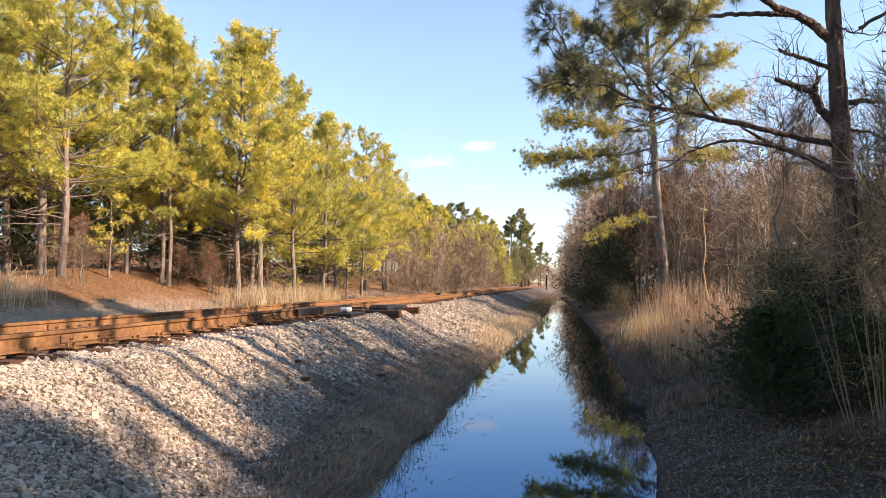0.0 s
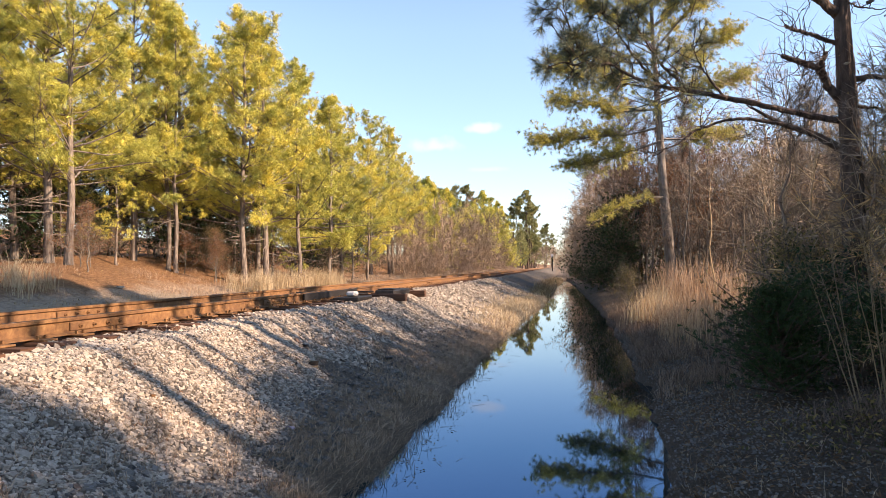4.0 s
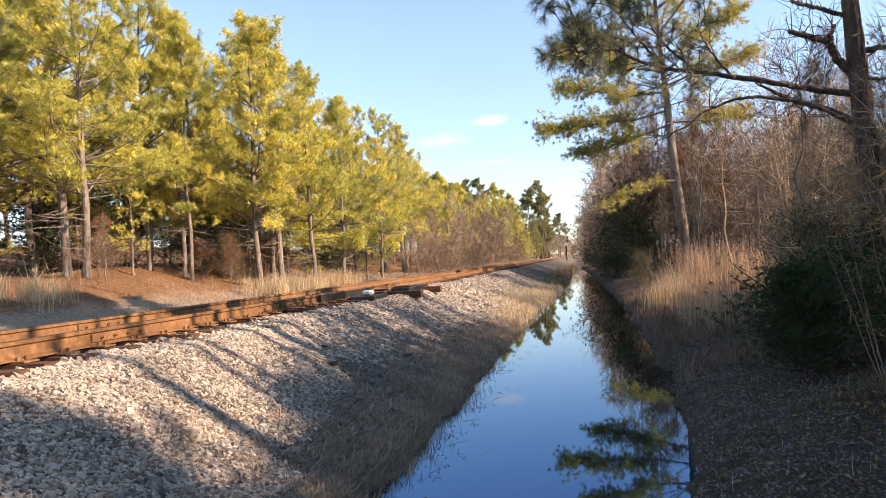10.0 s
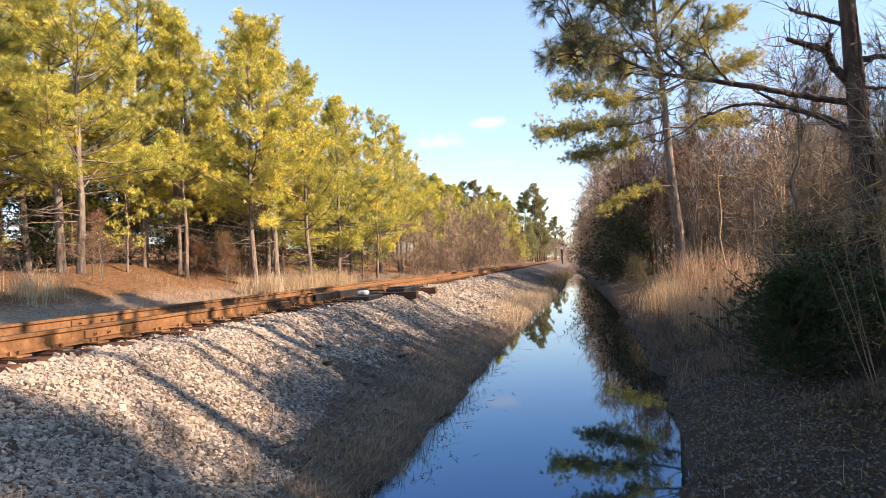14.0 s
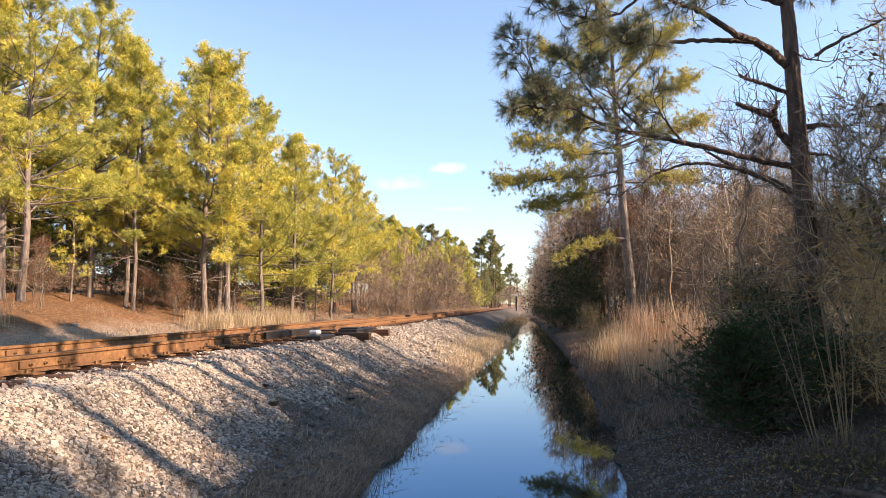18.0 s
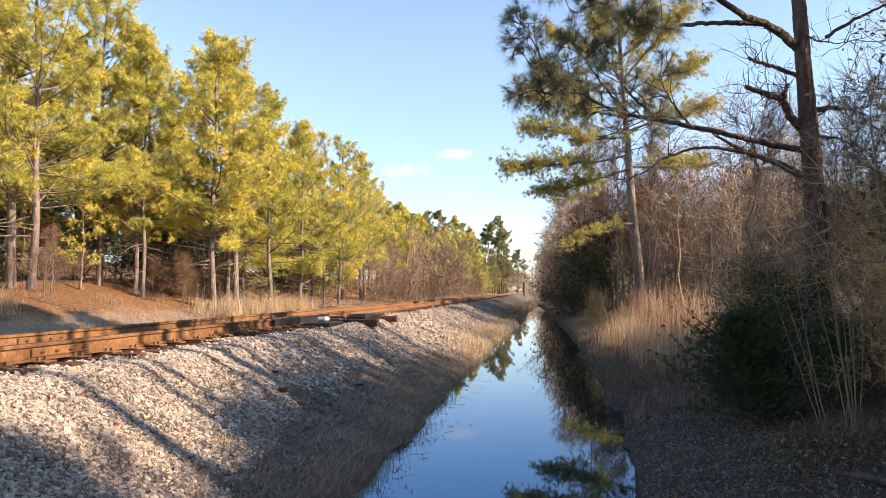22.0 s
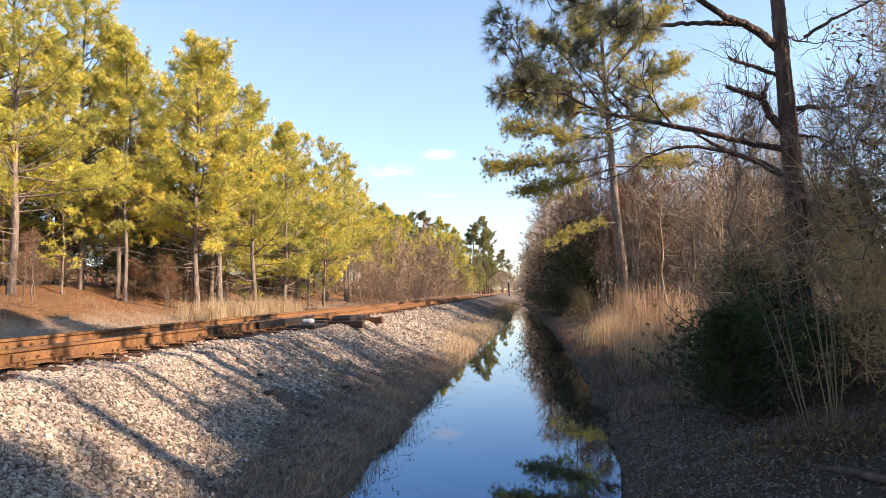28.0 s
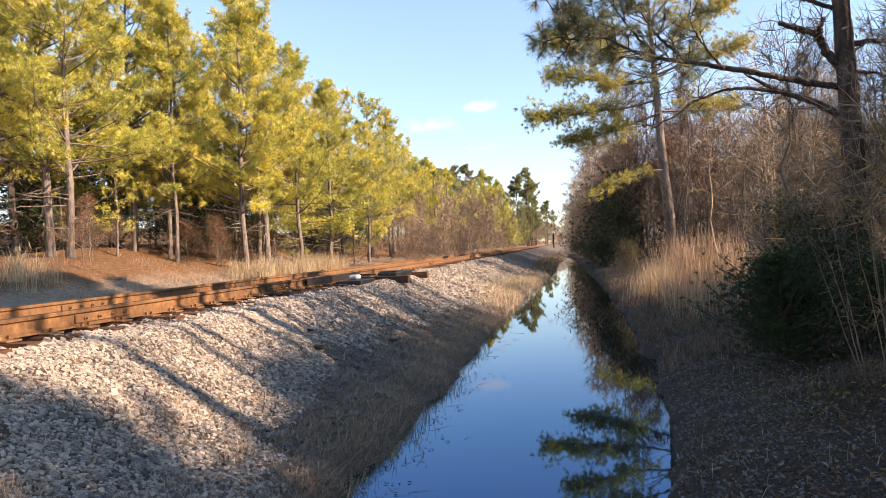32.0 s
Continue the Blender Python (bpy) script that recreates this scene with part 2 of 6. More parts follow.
def ground_material():
    """Soil kinds across the section of the line: ballast grit, straw, pine-straw litter and leafy gravel."""
    m, nt, p = surface("ground_soil", 0.95, 0, 0.2)
    geo = nt.nodes.new("ShaderNodeNewGeometry")
    xyz = nt.nodes.new("ShaderNodeSeparateXYZ")
    nt.links.new(geo.outputs["Position"], xyz.inputs[0])
    wob = tex(nt, 0.9, 6, 0.6)
    xw = calc(nt, "ADD", xyz.outputs["X"], calc(nt, "MULTIPLY", calc(nt, "SUBTRACT", wob.outputs["Fac"], 0.5), 2.4))
    fine, mid, big = tex(nt, 38, 8, 0.7), tex(nt, 9, 6, 0.65), tex(nt, 0.7, 4)
    cell = tex(nt, 22, kind="ShaderNodeTexVoronoi")
    grit = ramp(nt, cell.outputs["Distance"], ((0.05, (0.34, 0.29, 0.235)), (0.5, (0.09, 0.075, 0.06))))
    grit = blend(nt, 0.45, grit, ramp(nt, fine.outputs["Fac"], ((0.3, (0.08, 0.065, 0.05)), (0.7, (0.28, 0.235, 0.185)))))
    straw = ramp(nt, fine.outputs["Fac"], ((0.3, (0.08, 0.06, 0.043)), (0.55, (0.21, 0.16, 0.115)), (0.75, (0.36, 0.29, 0.21))))
    verge = ramp(nt, mid.outputs["Fac"], ((0.3, (0.19, 0.14, 0.10)), (0.5, (0.34, 0.265, 0.19)), (0.7, (0.47, 0.385, 0.29))))
    litter = ramp(nt, mid.outputs["Fac"], ((0.3, (0.09, 0.043, 0.02)), (0.55, (0.26, 0.135, 0.06)), (0.75, (0.40, 0.25, 0.125))))
    leafy = ramp(nt, fine.outputs["Fac"], ((0.3, (0.035, 0.026, 0.018)), (0.55, (0.11, 0.082, 0.058)), (0.75, (0.22, 0.18, 0.14))))

    def step(a, b):
        """From 0 to 1 between two places across the line."""
        r = nt.nodes.new("ShaderNodeMapRange")
        r.interpolation_type = "SMOOTHSTEP"
        r.inputs["From Min"].default_value, r.inputs["From Max"].default_value = a, b
        nt.links.new(xw, r.inputs["Value"])
        return r.outputs[0]

    c = blend(nt, step(-13.6, -12.4), litter, verge)
    c = blend(nt, step(-8.3, -7.5), c, grit)
    # farther along the gravel runs on down to the spit at the water
    far = nt.nodes.new("ShaderNodeMapRange")
    far.interpolation_type = "SMOOTHSTEP"
    far.inputs["From Min"].default_value, far.inputs["From Max"].default_value, far.inputs["To Max"].default_value = 13, 20, 1.0
    nt.links.new(xyz.outputs["Y"], far.inputs["Value"])
    near_x = xw
    xw = calc(nt, "SUBTRACT", xw, far.outputs[0])
    c = blend(nt, step(-2.9, -2.3), c, straw)
    xw = near_x
    c = blend(nt, step(-0.6, 0.3), c, leafy)
    c = blend(nt, calc(nt, "MULTIPLY", big.outputs["Fac"], 0.35), c, (0.07, 0.05, 0.035))
    nt.links.new(c, p.inputs["Base Color"])
    bump(nt, p, calc(nt, "ADD", fine.outputs["Fac"], mid.outputs["Fac"]), 0.9, 0.05)
    return m


GROUND = ground_material()


def water_material():
    """Dark ditch water: a mirror whose gloss grows, and loses its blue, towards grazing sight."""
    m, nt, p = surface("still_water", 0.3, 0, 0.0)
    n = tex(nt, 2.2, 3, 0.5, (1, 0.45, 1))
    n2 = tex(nt, 13, 2, 0.5, (1, 0.35, 1))
    nt.links.new(ramp(nt, n.outputs["Fac"], ((0.3, (0.008, 0.009, 0.009)), (0.7, (0.018, 0.018, 0.016)))), p.inputs["Base Color"])
    b = nt.nodes.new("ShaderNodeBump")
    b.inputs["Strength"].default_value, b.inputs["Distance"].default_value = 0.05, 0.012
    nt.links.new(calc(nt, "ADD", calc(nt, "MULTIPLY", n.outputs["Fac"], 0.25), calc(nt, "MULTIPLY", n2.outputs["Fac"], 0.22)), b.inputs["Height"])
    gl, fr, mx = nt.nodes.new("ShaderNodeBsdfGlossy"), nt.nodes.new("ShaderNodeFresnel"), nt.nodes.new("ShaderNodeMixShader")
    gl.inputs["Roughness"].default_value = 0.02
    fr.inputs["IOR"].default_value = 2.45
    # deep blue of the high sky's reflection painted into the gloss colour
    nt.links.new(ramp(nt, fr.outputs[0], ((0.2, (0.20, 0.46, 1.0)), (0.34, (0.44, 0.71, 1.0)), (0.52, (0.88, 0.96, 1.0)), (0.72, (1.0, 1.0, 1.0)))), gl.inputs["Color"])
    nt.links.new(b.outputs[0], gl.inputs["Normal"]), nt.links.new(b.outputs[0], fr.inputs["Normal"])
    nt.links.new(fr.outputs[0], mx.inputs[0]), nt.links.new(p.outputs[0], mx.inputs[1]), nt.links.new(gl.outputs[0], mx.inputs[2])
    nt.links.new(mx.outputs[0], nt.nodes["Material Output"].inputs["Surface"])
    return m


WATER = water_material()

# ---- mesh helpers ----
rng = np.random.default_rng(7)


def mesh_np(name, verts, faces, material, smooth=False):
    """A mesh from vertex and face arrays (all faces with the same number of corners)."""
    verts, faces = np.asarray(verts, np.float32).reshape(-1, 3), np.asarray(faces, np.int32)
    me = bpy.data.meshes.new(name)
    k = faces.shape[1]
    me.vertices.add(len(verts)), me.loops.add(faces.size), me.polygons.add(len(faces))
    me.vertices.foreach_set("co", verts.ravel())
    me.loops.foreach_set("vertex_index", faces.ravel())
    me.polygons.foreach_set("loop_start", np.arange(0, faces.size, k, dtype=np.int32))
    me.polygons.foreach_set("use_smooth", np.full(len(faces), smooth))
    me.update(calc_edges=True)
    me.materials.append(material)
    return me


def place(ob, parent, label=""):
    ob.parent = parent
    if label:
        ob["label"] = label
    return ob


def part(name, bm, material, parent, label="", smooth=False):
    me = bpy.data.meshes.new(name)
    bm.to_mesh(me)
    bm.free()
    me.materials.append(material)
    for f in me.polygons:
        f.use_smooth = smooth
    ob = new(name, me)
    return place(ob, parent, label) if parent else ob


def box(bm, x0, x1, y0, y1, z0, z1, bev=0.0):
    g = bmesh.ops.create_cube(bm, size=1, matrix=Matrix.LocRotScale(((x0 + x1) / 2, (y0 + y1) / 2, (z0 + z1) / 2), None, (x1 - x0, y1 - y0, z1 - z0)))
    if bev:
        es = {e for v in g["verts"] for e in v.link_edges}
        bmesh.ops.bevel(bm, geom=list(es), offset=bev, segments=1, affect="EDGES")


def unit(v):
    v = np.asarray(v, float)
    return v / np.maximum(np.linalg.norm(v, axis=-1, keepdims=True), 1e-9)


def frames(d):
    """Two vectors across each direction."""
    d = unit(d)
    a = np.where(np.abs(d[:, 2:3]) > 0.9, np.array([[1.0, 0, 0]]), np.array([[0, 0, 1.0]]))
    u = unit(np.cross(d, a))
    return u, np.cross(d, u)


def tubes(p0, p1, r0, r1, sides):
    """Tapered prisms from p0 to p1, as vertices and quads."""
    p0, p1 = np.asarray(p0, float), np.asarray(p1, float)
    u, w = frames(p1 - p0)
    ang = np.arange(sides) * 2 * math.pi / sides
    ring = u[:, None] * np.cos(ang)[None, :, None] + w[:, None] * np.sin(ang)[None, :, None]
    v = np.concatenate([p0[:, None] + ring * np.asarray(r0)[:, None, None], p1[:, None] + ring * np.asarray(r1)[:, None, None]], 1)
    i = np.arange(sides)
    j = (i + 1) % sides
    q = np.stack([i, j, j + sides, i + sides], 1)
    return v.reshape(-1, 3), (q[None] + (np.arange(len(p0)) * 2 * sides)[:, None, None]).reshape(-1, 4)


def spikes(p0, p1, r0):
    """Thin three-sided twigs that end in a point."""
    p0, p1 = np.asarray(p0, float), np.asarray(p1, float)
    u, w = frames(p1 - p0)
    ang = np.arange(3) * 2 * math.pi / 3
    ring = u[:, None] * np.cos(ang)[None, :, None] + w[:, None] * np.sin(ang)[None, :, None]
    v = np.concatenate([p0[:, None] + ring * np.asarray(r0)[:, None, None], p1[:, None]], 1)
    t = np.array([[0, 1, 3], [1, 2, 3], [2, 0, 3]])
    return v.reshape(-1, 3), (t[None] + (np.arange(len(p0)) * 4)[:, None, None]).reshape(-1, 3)


def bent_tube(points, radii, sides):
    """One continuous tube through the points, as vertices and quads."""
    pts, radii = np.asarray(points, float), np.asarray(radii, float)
    d = np.gradient(pts, axis=0)
    u, w = frames(d)
    for k in range(1, len(u)):
        if np.dot(u[k], u[k - 1]) < 0:
            u[k], w[k] = -u[k], -w[k]
    ang = np.arange(sides) * 2 * math.pi / sides
    v = pts[:, None] + (u[:, None] * np.cos(ang)[None, :, None] + w[:, None] * np.sin(ang)[None, :, None]) * radii[:, None, None]
    q = [(a * sides + i, a * sides + (i + 1) % sides, (a + 1) * sides + (i + 1) % sides, (a + 1) * sides + i) for a in range(len(pts) - 1) for i in range(sides)]
    return v.reshape(-1, 3), np.array(q)


def join(chunks):
    vs, fs, n = [], [], 0
    for v, f in chunks:
        vs.append(v), fs.append(f + n)
        n += len(v)
    return np.concatenate(vs), np.concatenate(fs)


def tufts(centres, dirs, needles, length, width, spread=0.9, back=0.25, plain=False):
    """Brushes of needles: each needle a thin bent blade of two triangles' width, pointing out and forward from its shoot."""
    n = len(centres)
    u, w = frames(dirs)
    a = rng.uniform(0, 2 * math.pi, (n, needles))
    fwd = rng.uniform(-0.15, 1.0, (n, needles))
    side = np.sqrt(np.maximum(0.05, 1 - fwd ** 2)) * spread
    d = unit(unit(dirs)[:, None] * (fwd[..., None] + 0.35) + (u[:, None] * np.cos(a)[..., None] + w[:, None] * np.sin(a)[..., None]) * side[..., None])
    base = centres[:, None] - unit(dirs)[:, None] * (rng.uniform(0, back, (n, needles))[..., None] * length * 1.5)
    ln = length * rng.uniform(0.7, 1.15, (n, needles))[..., None]
    sid = unit(np.cross(d, rng.normal(size=(n, needles, 3))))
    wd = width * 0.5
    tip = base + d * ln + np.array([0, 0, -0.12]) * ln
    if plain:
        v = np.stack([base - sid * wd, base + sid * wd, tip], 2).reshape(-1, 3)
        return v, np.arange(n * needles * 3).reshape(-1, 3)
    v = np.stack([base - sid * wd * 0.6, base + sid * wd * 0.6, base + d * ln * 0.55 + sid * wd, tip], 2).reshape(-1, 3)
    k = np.arange(n * needles)[:, None] * 4
    return v, np.concatenate([k + np.array([[0, 1, 2]]), k + np.array([[0, 2, 3]])], 0)


def blades(roots, length, width, lean, droop=0.3, azimuth=None, vary=0.45):
    """Grass blades: two-piece tapering blades that lean and droop."""
    n = len(roots)
    a = rng.uniform(0, 2 * math.pi, n) if azimuth is None else azimuth + rng.normal(0, 0.7, n)
    ln = length * rng.uniform(0.55, 1.25, n)
    le = np.abs(lean * rng.normal(1, vary, n))
    h = np.stack([np.cos(a), np.sin(a), np.zeros(n)], 1)
    s = np.stack([-np.sin(a + 0.6), np.cos(a + 0.6), np.zeros(n)], 1) * (width * 0.5)
    up = np.array([[0, 0, 1.0]])
    mid = roots + (h * np.sin(le)[:, None] + up * np.cos(le)[:, None]) * (ln * 0.55)[:, None]
    l2 = le + droop * rng.uniform(0.3, 1.6, n)
    tip = mid + (h * np.sin(l2)[:, None] + up * np.cos(l2)[:, None]) * (ln * 0.45)[:, None]
    v = np.stack([roots - s, roots + s, mid + s * 0.8, mid - s * 0.8, tip], 1).reshape(-1, 3)
    k = np.arange(n)[:, None] * 5
    return v, np.concatenate([k + np.array([[0, 1, 2]]), k + np.array([[0, 2, 3]]), k + np.array([[3, 2, 4]])], 0)


def flakes(centres, size, tilt):
    """Fallen or hanging leaves: small folded quads of two triangles with a crease."""
    n = len(centres)
    nrm = unit(np.array([[0, 0, 1.0]]) + rng.normal(0, tilt, (n, 3)))
    u, w = frames(nrm)
    a = rng.uniform(0, 2 * math.pi, n)[:, None]
    e, g = u * np.cos(a) + w * np.sin(a), -u * np.sin(a) + w * np.cos(a)
    s = (size * rng.uniform(0.6, 1.4, n))[:, None]
    v = np.stack([centres - e * s, centres + g * s * 0.45 + nrm * s * 0.25, centres + e * s, centres - g * s * 0.45 + nrm * s * 0.25], 1).reshape(-1, 3)
    k = np.arange(n)[:, None] * 4
    return v, np.concatenate([k + np.array([[0, 1, 2]]), k + np.array([[0, 2, 3]])], 0)


# ---- the ground, one sheet ----
def water_left(y):
    return np.interp(y, [3, 6, 10, 17, 24, 30, 36, 48, 70, 95], [-1.85, -1.74, -1.64, -1.68, -1.55, -1.35, -0.95, -0.85, -0.7, 0.1]) + 0.06 * np.sin(y * 2.1) * np.exp(-y / 40) + 0.22 * value_noise(y, y * 0 + 3, 0.5, 5) + 0.12 * value_noise(y, y * 0 + 8, 0.17, 6)


def water_right(y):
    return np.interp(y, [3, 5.3, 7.2, 10, 14, 21, 29, 50, 70, 95], [0.55, 0.70, 0.92, 1.16, 1.24, 1.44, 1.46, 1.28, 1.0, 0.4]) + 0.06 * np.sin(y * 1.7 + 2) + 0.16 * value_noise(y, y * 0 + 5, 0.45, 7) + 0.1 * value_noise(y, y * 0 + 2, 0.15, 8)


def value_noise(x, y, s, seed=0):
    x, y = x / s + seed * 17.3, y / s + seed * 9.1
    xi, yi = np.floor(x), np.floor(y)
    fx, fy = x - xi, y - yi
    fx, fy = fx * fx * (3 - 2 * fx), fy * fy * (3 - 2 * fy)

    def h(a, b):
        v = np.sin(a * 127.1 + b * 311.7 + seed * 74.7) * 43758.5453
        return v - np.floor(v)

    return (h(xi, yi) * (1 - fx) + h(xi + 1, yi) * fx) * (1 - fy) + (h(xi, yi + 1) * (1 - fx) + h(xi + 1, yi + 1) * fx) * fy - 0.5


SHOULDER = -4.2


def gz(x, y):
    x, y = np.asarray(x, float), np.asarray(y, float)
    xl, xr = water_left(y), water_right(y)
    s = (xl - x) / (xl - SHOULDER)
    left = np.interp(s, [0, 0.06, 0.3, 0.52, 0.97, 1.05], [-0.03, 0.13, 0.33, 0.56, 1.17, 1.19])
    beyond = np.interp(-x, [4.2, 7.5, 8.6, 11, 12.5, 13.5, 16, 17.5, 22, 30, 45, 70, 400], [1.19, 1.19, 0.98, 1.06, 1.22, 1.45, 1.65, 2.1, 2.3, 3.0, 5.2, 7, 9])
    left = np.where(s > 1.03, beyond, left)
    right = np.interp(x - xr, [0, 0.12, 0.5, 1.4, 2.8, 6, 16, 40, 400], [-0.03, 0.12, 0.27, 0.42, 0.75, 1.0, 1.6, 4.5, 9])
    mid = (xl + xr) / 2
    bed = -0.03 - 0.4 * np.clip(np.minimum(x - xl, xr - x) / 0.5, 0, 1)
    z = np.where(x < xl, left, np.where(x > xr, right, bed))
    z = np.where((y > 95) & (x > xl - 1) & (x < xr + 1), np.maximum(z, np.clip((y - 95) / 8, -0.1, 0.35)), z)
    cover = np.clip((1.8 - y) / 0.8, 0, 1)
    z = np.where((x > xl) & (x < xr) | (z < 0.4), z * (1 - cover) + 0.4 * cover, z)
    rough = np.clip(np.minimum(np.abs(x - xl), np.abs(x - xr)) / 0.4, 0, 1)
    z = z + rough * 0.06 * value_noise(x, y, 0.55, 1) + rough * 0.035 * value_noise(x, y, 0.17, 2)
    wild = np.clip((-x - 12.5) / 4, 0, 1) + np.clip((x - 4) / 4, 0, 1)
    z = z + wild * (0.9 * value_noise(x, y, 4.5, 3) + 0.35 * value_noise(x, y, 1.4, 4))
    z = z + 0.75 * np.exp(-((x + 16.6) / 1.5) ** 2 - ((y - 20.5) / 4.0) ** 2) + 0.35 * np.exp(-((x + 14.6) / 0.9) ** 2 - ((y - 23.5) / 2.5) ** 2)
    flat = (x < SHOULDER) & (x > -7.5)
    return np.where(flat, np.minimum(z, 1.215), z)


def build_ground():
    xs = np.unique(np.round(np.concatenate([-np.geomspace(14, 1500, 40), np.arange(-14, -7.6, 0.25), np.arange(-7.6, -2.0, 0.07), np.arange(-2.0, 3.2, 0.06), np.arange(3.2, 9, 0.25), np.geomspace(9, 1500, 40)]), 3))
    ys = np.unique(np.round(np.concatenate([-np.geomspace(4, 600, 20), np.arange(-4, 2, 0.3), np.arange(2, 16, 0.12), np.arange(16, 40, 0.3), np.arange(40, 120, 1.0), np.geomspace(120, 3000, 40)]), 3))
    X, Y = np.meshgrid(xs, ys)
    V = np.stack([X, Y, gz(X, Y)], -1).reshape(-1, 3)
    n = len(xs)
    i = (np.arange(len(ys) - 1)[:, None] * n + np.arange(n - 1)[None]).ravel()
    F = np.stack([i, i + 1, i + 1 + n, i + n], 1)
    ob = new("ground", mesh_np("ground", V, F, GROUND, True))
    tagged(ob, "ballast slope, dry grass bank and leaf-strewn woodland floor", "ground", kind="structure")


def build_water():
    xs, ys = np.array([-2.6, 2.2]), np.array([1.0, 50, 104])
    V = [(x, y, 0.0) for y in ys for x in xs]
    ob = new("water", mesh_np("water", V, [(0, 1, 3, 2), (2, 3, 5, 4)], WATER))
    tagged(ob, "still dark ditch water mirroring the blue sky", "water", kind="structure")


build_ground()
build_water()

# ---- the railway ----
RAIL_TOP, RAIL_H = 1.445, 0.175
NEAR_RAIL, FAR_RAIL = -5.0, -6.5


def rail_parts(track, x0):
    """One rail: head, web and foot swept along the line; the worn running surface a strip of its own."""
    prof = [(-0.07, 0), (0.07, 0), (0.07, 0.012), (0.012, 0.034), (0.009, 0.125), (0.034, 0.140), (0.036, 0.168), (0.026, 0.175), (-0.026, 0.175), (-0.036, 0.168), (-0.034, 0.140), (-0.009, 0.125), (-0.012, 0.034), (-0.07, 0.012)]
    ys = np.concatenate([np.arange(-20, 60, 4.0), np.arange(60, 420, 8.0)])
    n = len(prof)
    V = [(x0 + a, y, RAIL_TOP - RAIL_H + b) for y in ys for a, b in prof]
    F = [(k * n + i, k * n + (i + 1) % n, (k + 1) * n + (i + 1) % n, (k + 1) * n + i) for k in range(len(ys) - 1) for i in range(n)]
    rail = place(new("rail", mesh_np("rail", V, F, RUST)), track)
    V = [(x0 + a, y, RAIL_TOP + 0.003) for y in ys for a in (-0.024, 0.024)]
    F = [(2 * k, 2 * k + 1, 2 * k + 3, 2 * k + 2) for k in range(len(ys) - 1)]
    place(new("running_surface", mesh_np("running_surface", V, F, RAILHEAD)), rail, "worn brown running surface")


def build_track():
    track = tagged(new("railway_track"), "single railway track with rusty steel rails on timber sleepers", "railway track")
    rail_parts(track, NEAR_RAIL)
    rail_parts(track, FAR_RAIL)
    variants = []
    for _ in range(4):
        bm = bmesh.new()
        box(bm, -1.25, 1.25, -0.115, 0.115, -0.17, 0.0, 0.012)
        for v in bm.verts:
            v.co += Vector((random.uniform(-0.02, 0.02), random.uniform(-0.008, 0.008), random.uniform(-0.008, 0.006)))
        me = bpy.data.meshes.new("tie")
        bm.to_mesh(me)
        bm.free()
        me.materials.append(TIE_WOOD)
        variants.append(me)
    bm = bmesh.new()
    box(bm, -0.19, 0.19, -0.09, 0.09, 0, 0.02, 0.004)
    for sx in (-0.085, 0.085):
        for sy in (-0.05, 0.05):
            box(bm, sx - 0.012, sx + 0.012, sy - 0.012, sy + 0.012, 0.018, 0.055)
    plate = bpy.data.meshes.new("tie_plate")
    bm.to_mesh(plate)
    bm.free()
    plate.materials.append(RUST)
    bm = bmesh.new()
    box(bm, -0.030, 0.030, -0.11, 0.11, 0.012, 0.05, 0.006)
    anchor = bpy.data.meshes.new("rail_anchor")
    bm.to_mesh(anchor)
    bm.free()
    anchor.materials.append(RUST)
    y, k = -3.0, 0
    while y < 132:
        yy = y + random.uniform(-0.04, 0.04)
        o = place(new("tie", variants[k % 4]), track)
        o.matrix_basis = pose(-5.79 + random.uniform(-0.05, 0.05), yy, RAIL_TOP - RAIL_H - 0.02 + random.uniform(-0.012, 0.0), random.uniform(-1, 1), 0, random.uniform(-1.5, 1.5))
        if y < 45:
            for rx in (NEAR_RAIL, FAR_RAIL):
                q = place(new("tie_plate", plate), track)
                q.matrix_basis = pose(rx, yy, RAIL_TOP - RAIL_H - 0.018)
        y += 0.53
        k += 1
    bm = bmesh.new()
    bmesh.ops.create_cone(bm, cap_ends=True, segments=6, radius1=0.021, radius2=0.019, depth=0.02, matrix=Matrix.Translation((0, 0, 0.008)))
    bmesh.ops.create_cone(bm, cap_ends=True, segments=8, radius1=0.011, radius2=0.010, depth=0.03, matrix=Matrix.Translation((0, 0, 0.028)))
    bolt = bpy.data.meshes.new("bolt")
    bm.to_mesh(bolt)
    bm.free()
    bolt.materials.append(RUST)
    # bolted joint bars on the near and far rail
    for rx, jy in ((NEAR_RAIL, 6.9), (FAR_RAIL, 8.6), (NEAR_RAIL, 11.6), (NEAR_RAIL, 26.0)):
        for side in (-1, 1):
            bm = bmesh.new()
            box(bm, min(side * 0.012, side * 0.036), max(side * 0.012, side * 0.036), -0.46, 0.46, 0.035, 0.122, 0.006)
            o = part("joint_bar", bm, RUST, track)
            o.matrix_basis = pose(rx, jy, RAIL_TOP - RAIL_H)
            for k in range(4):
                place(new("bolt", bolt), o).matrix_basis = pose(side * 0.036, -0.33 + 0.22 * k, 0.08, 0, side * 90, 0)


build_track()


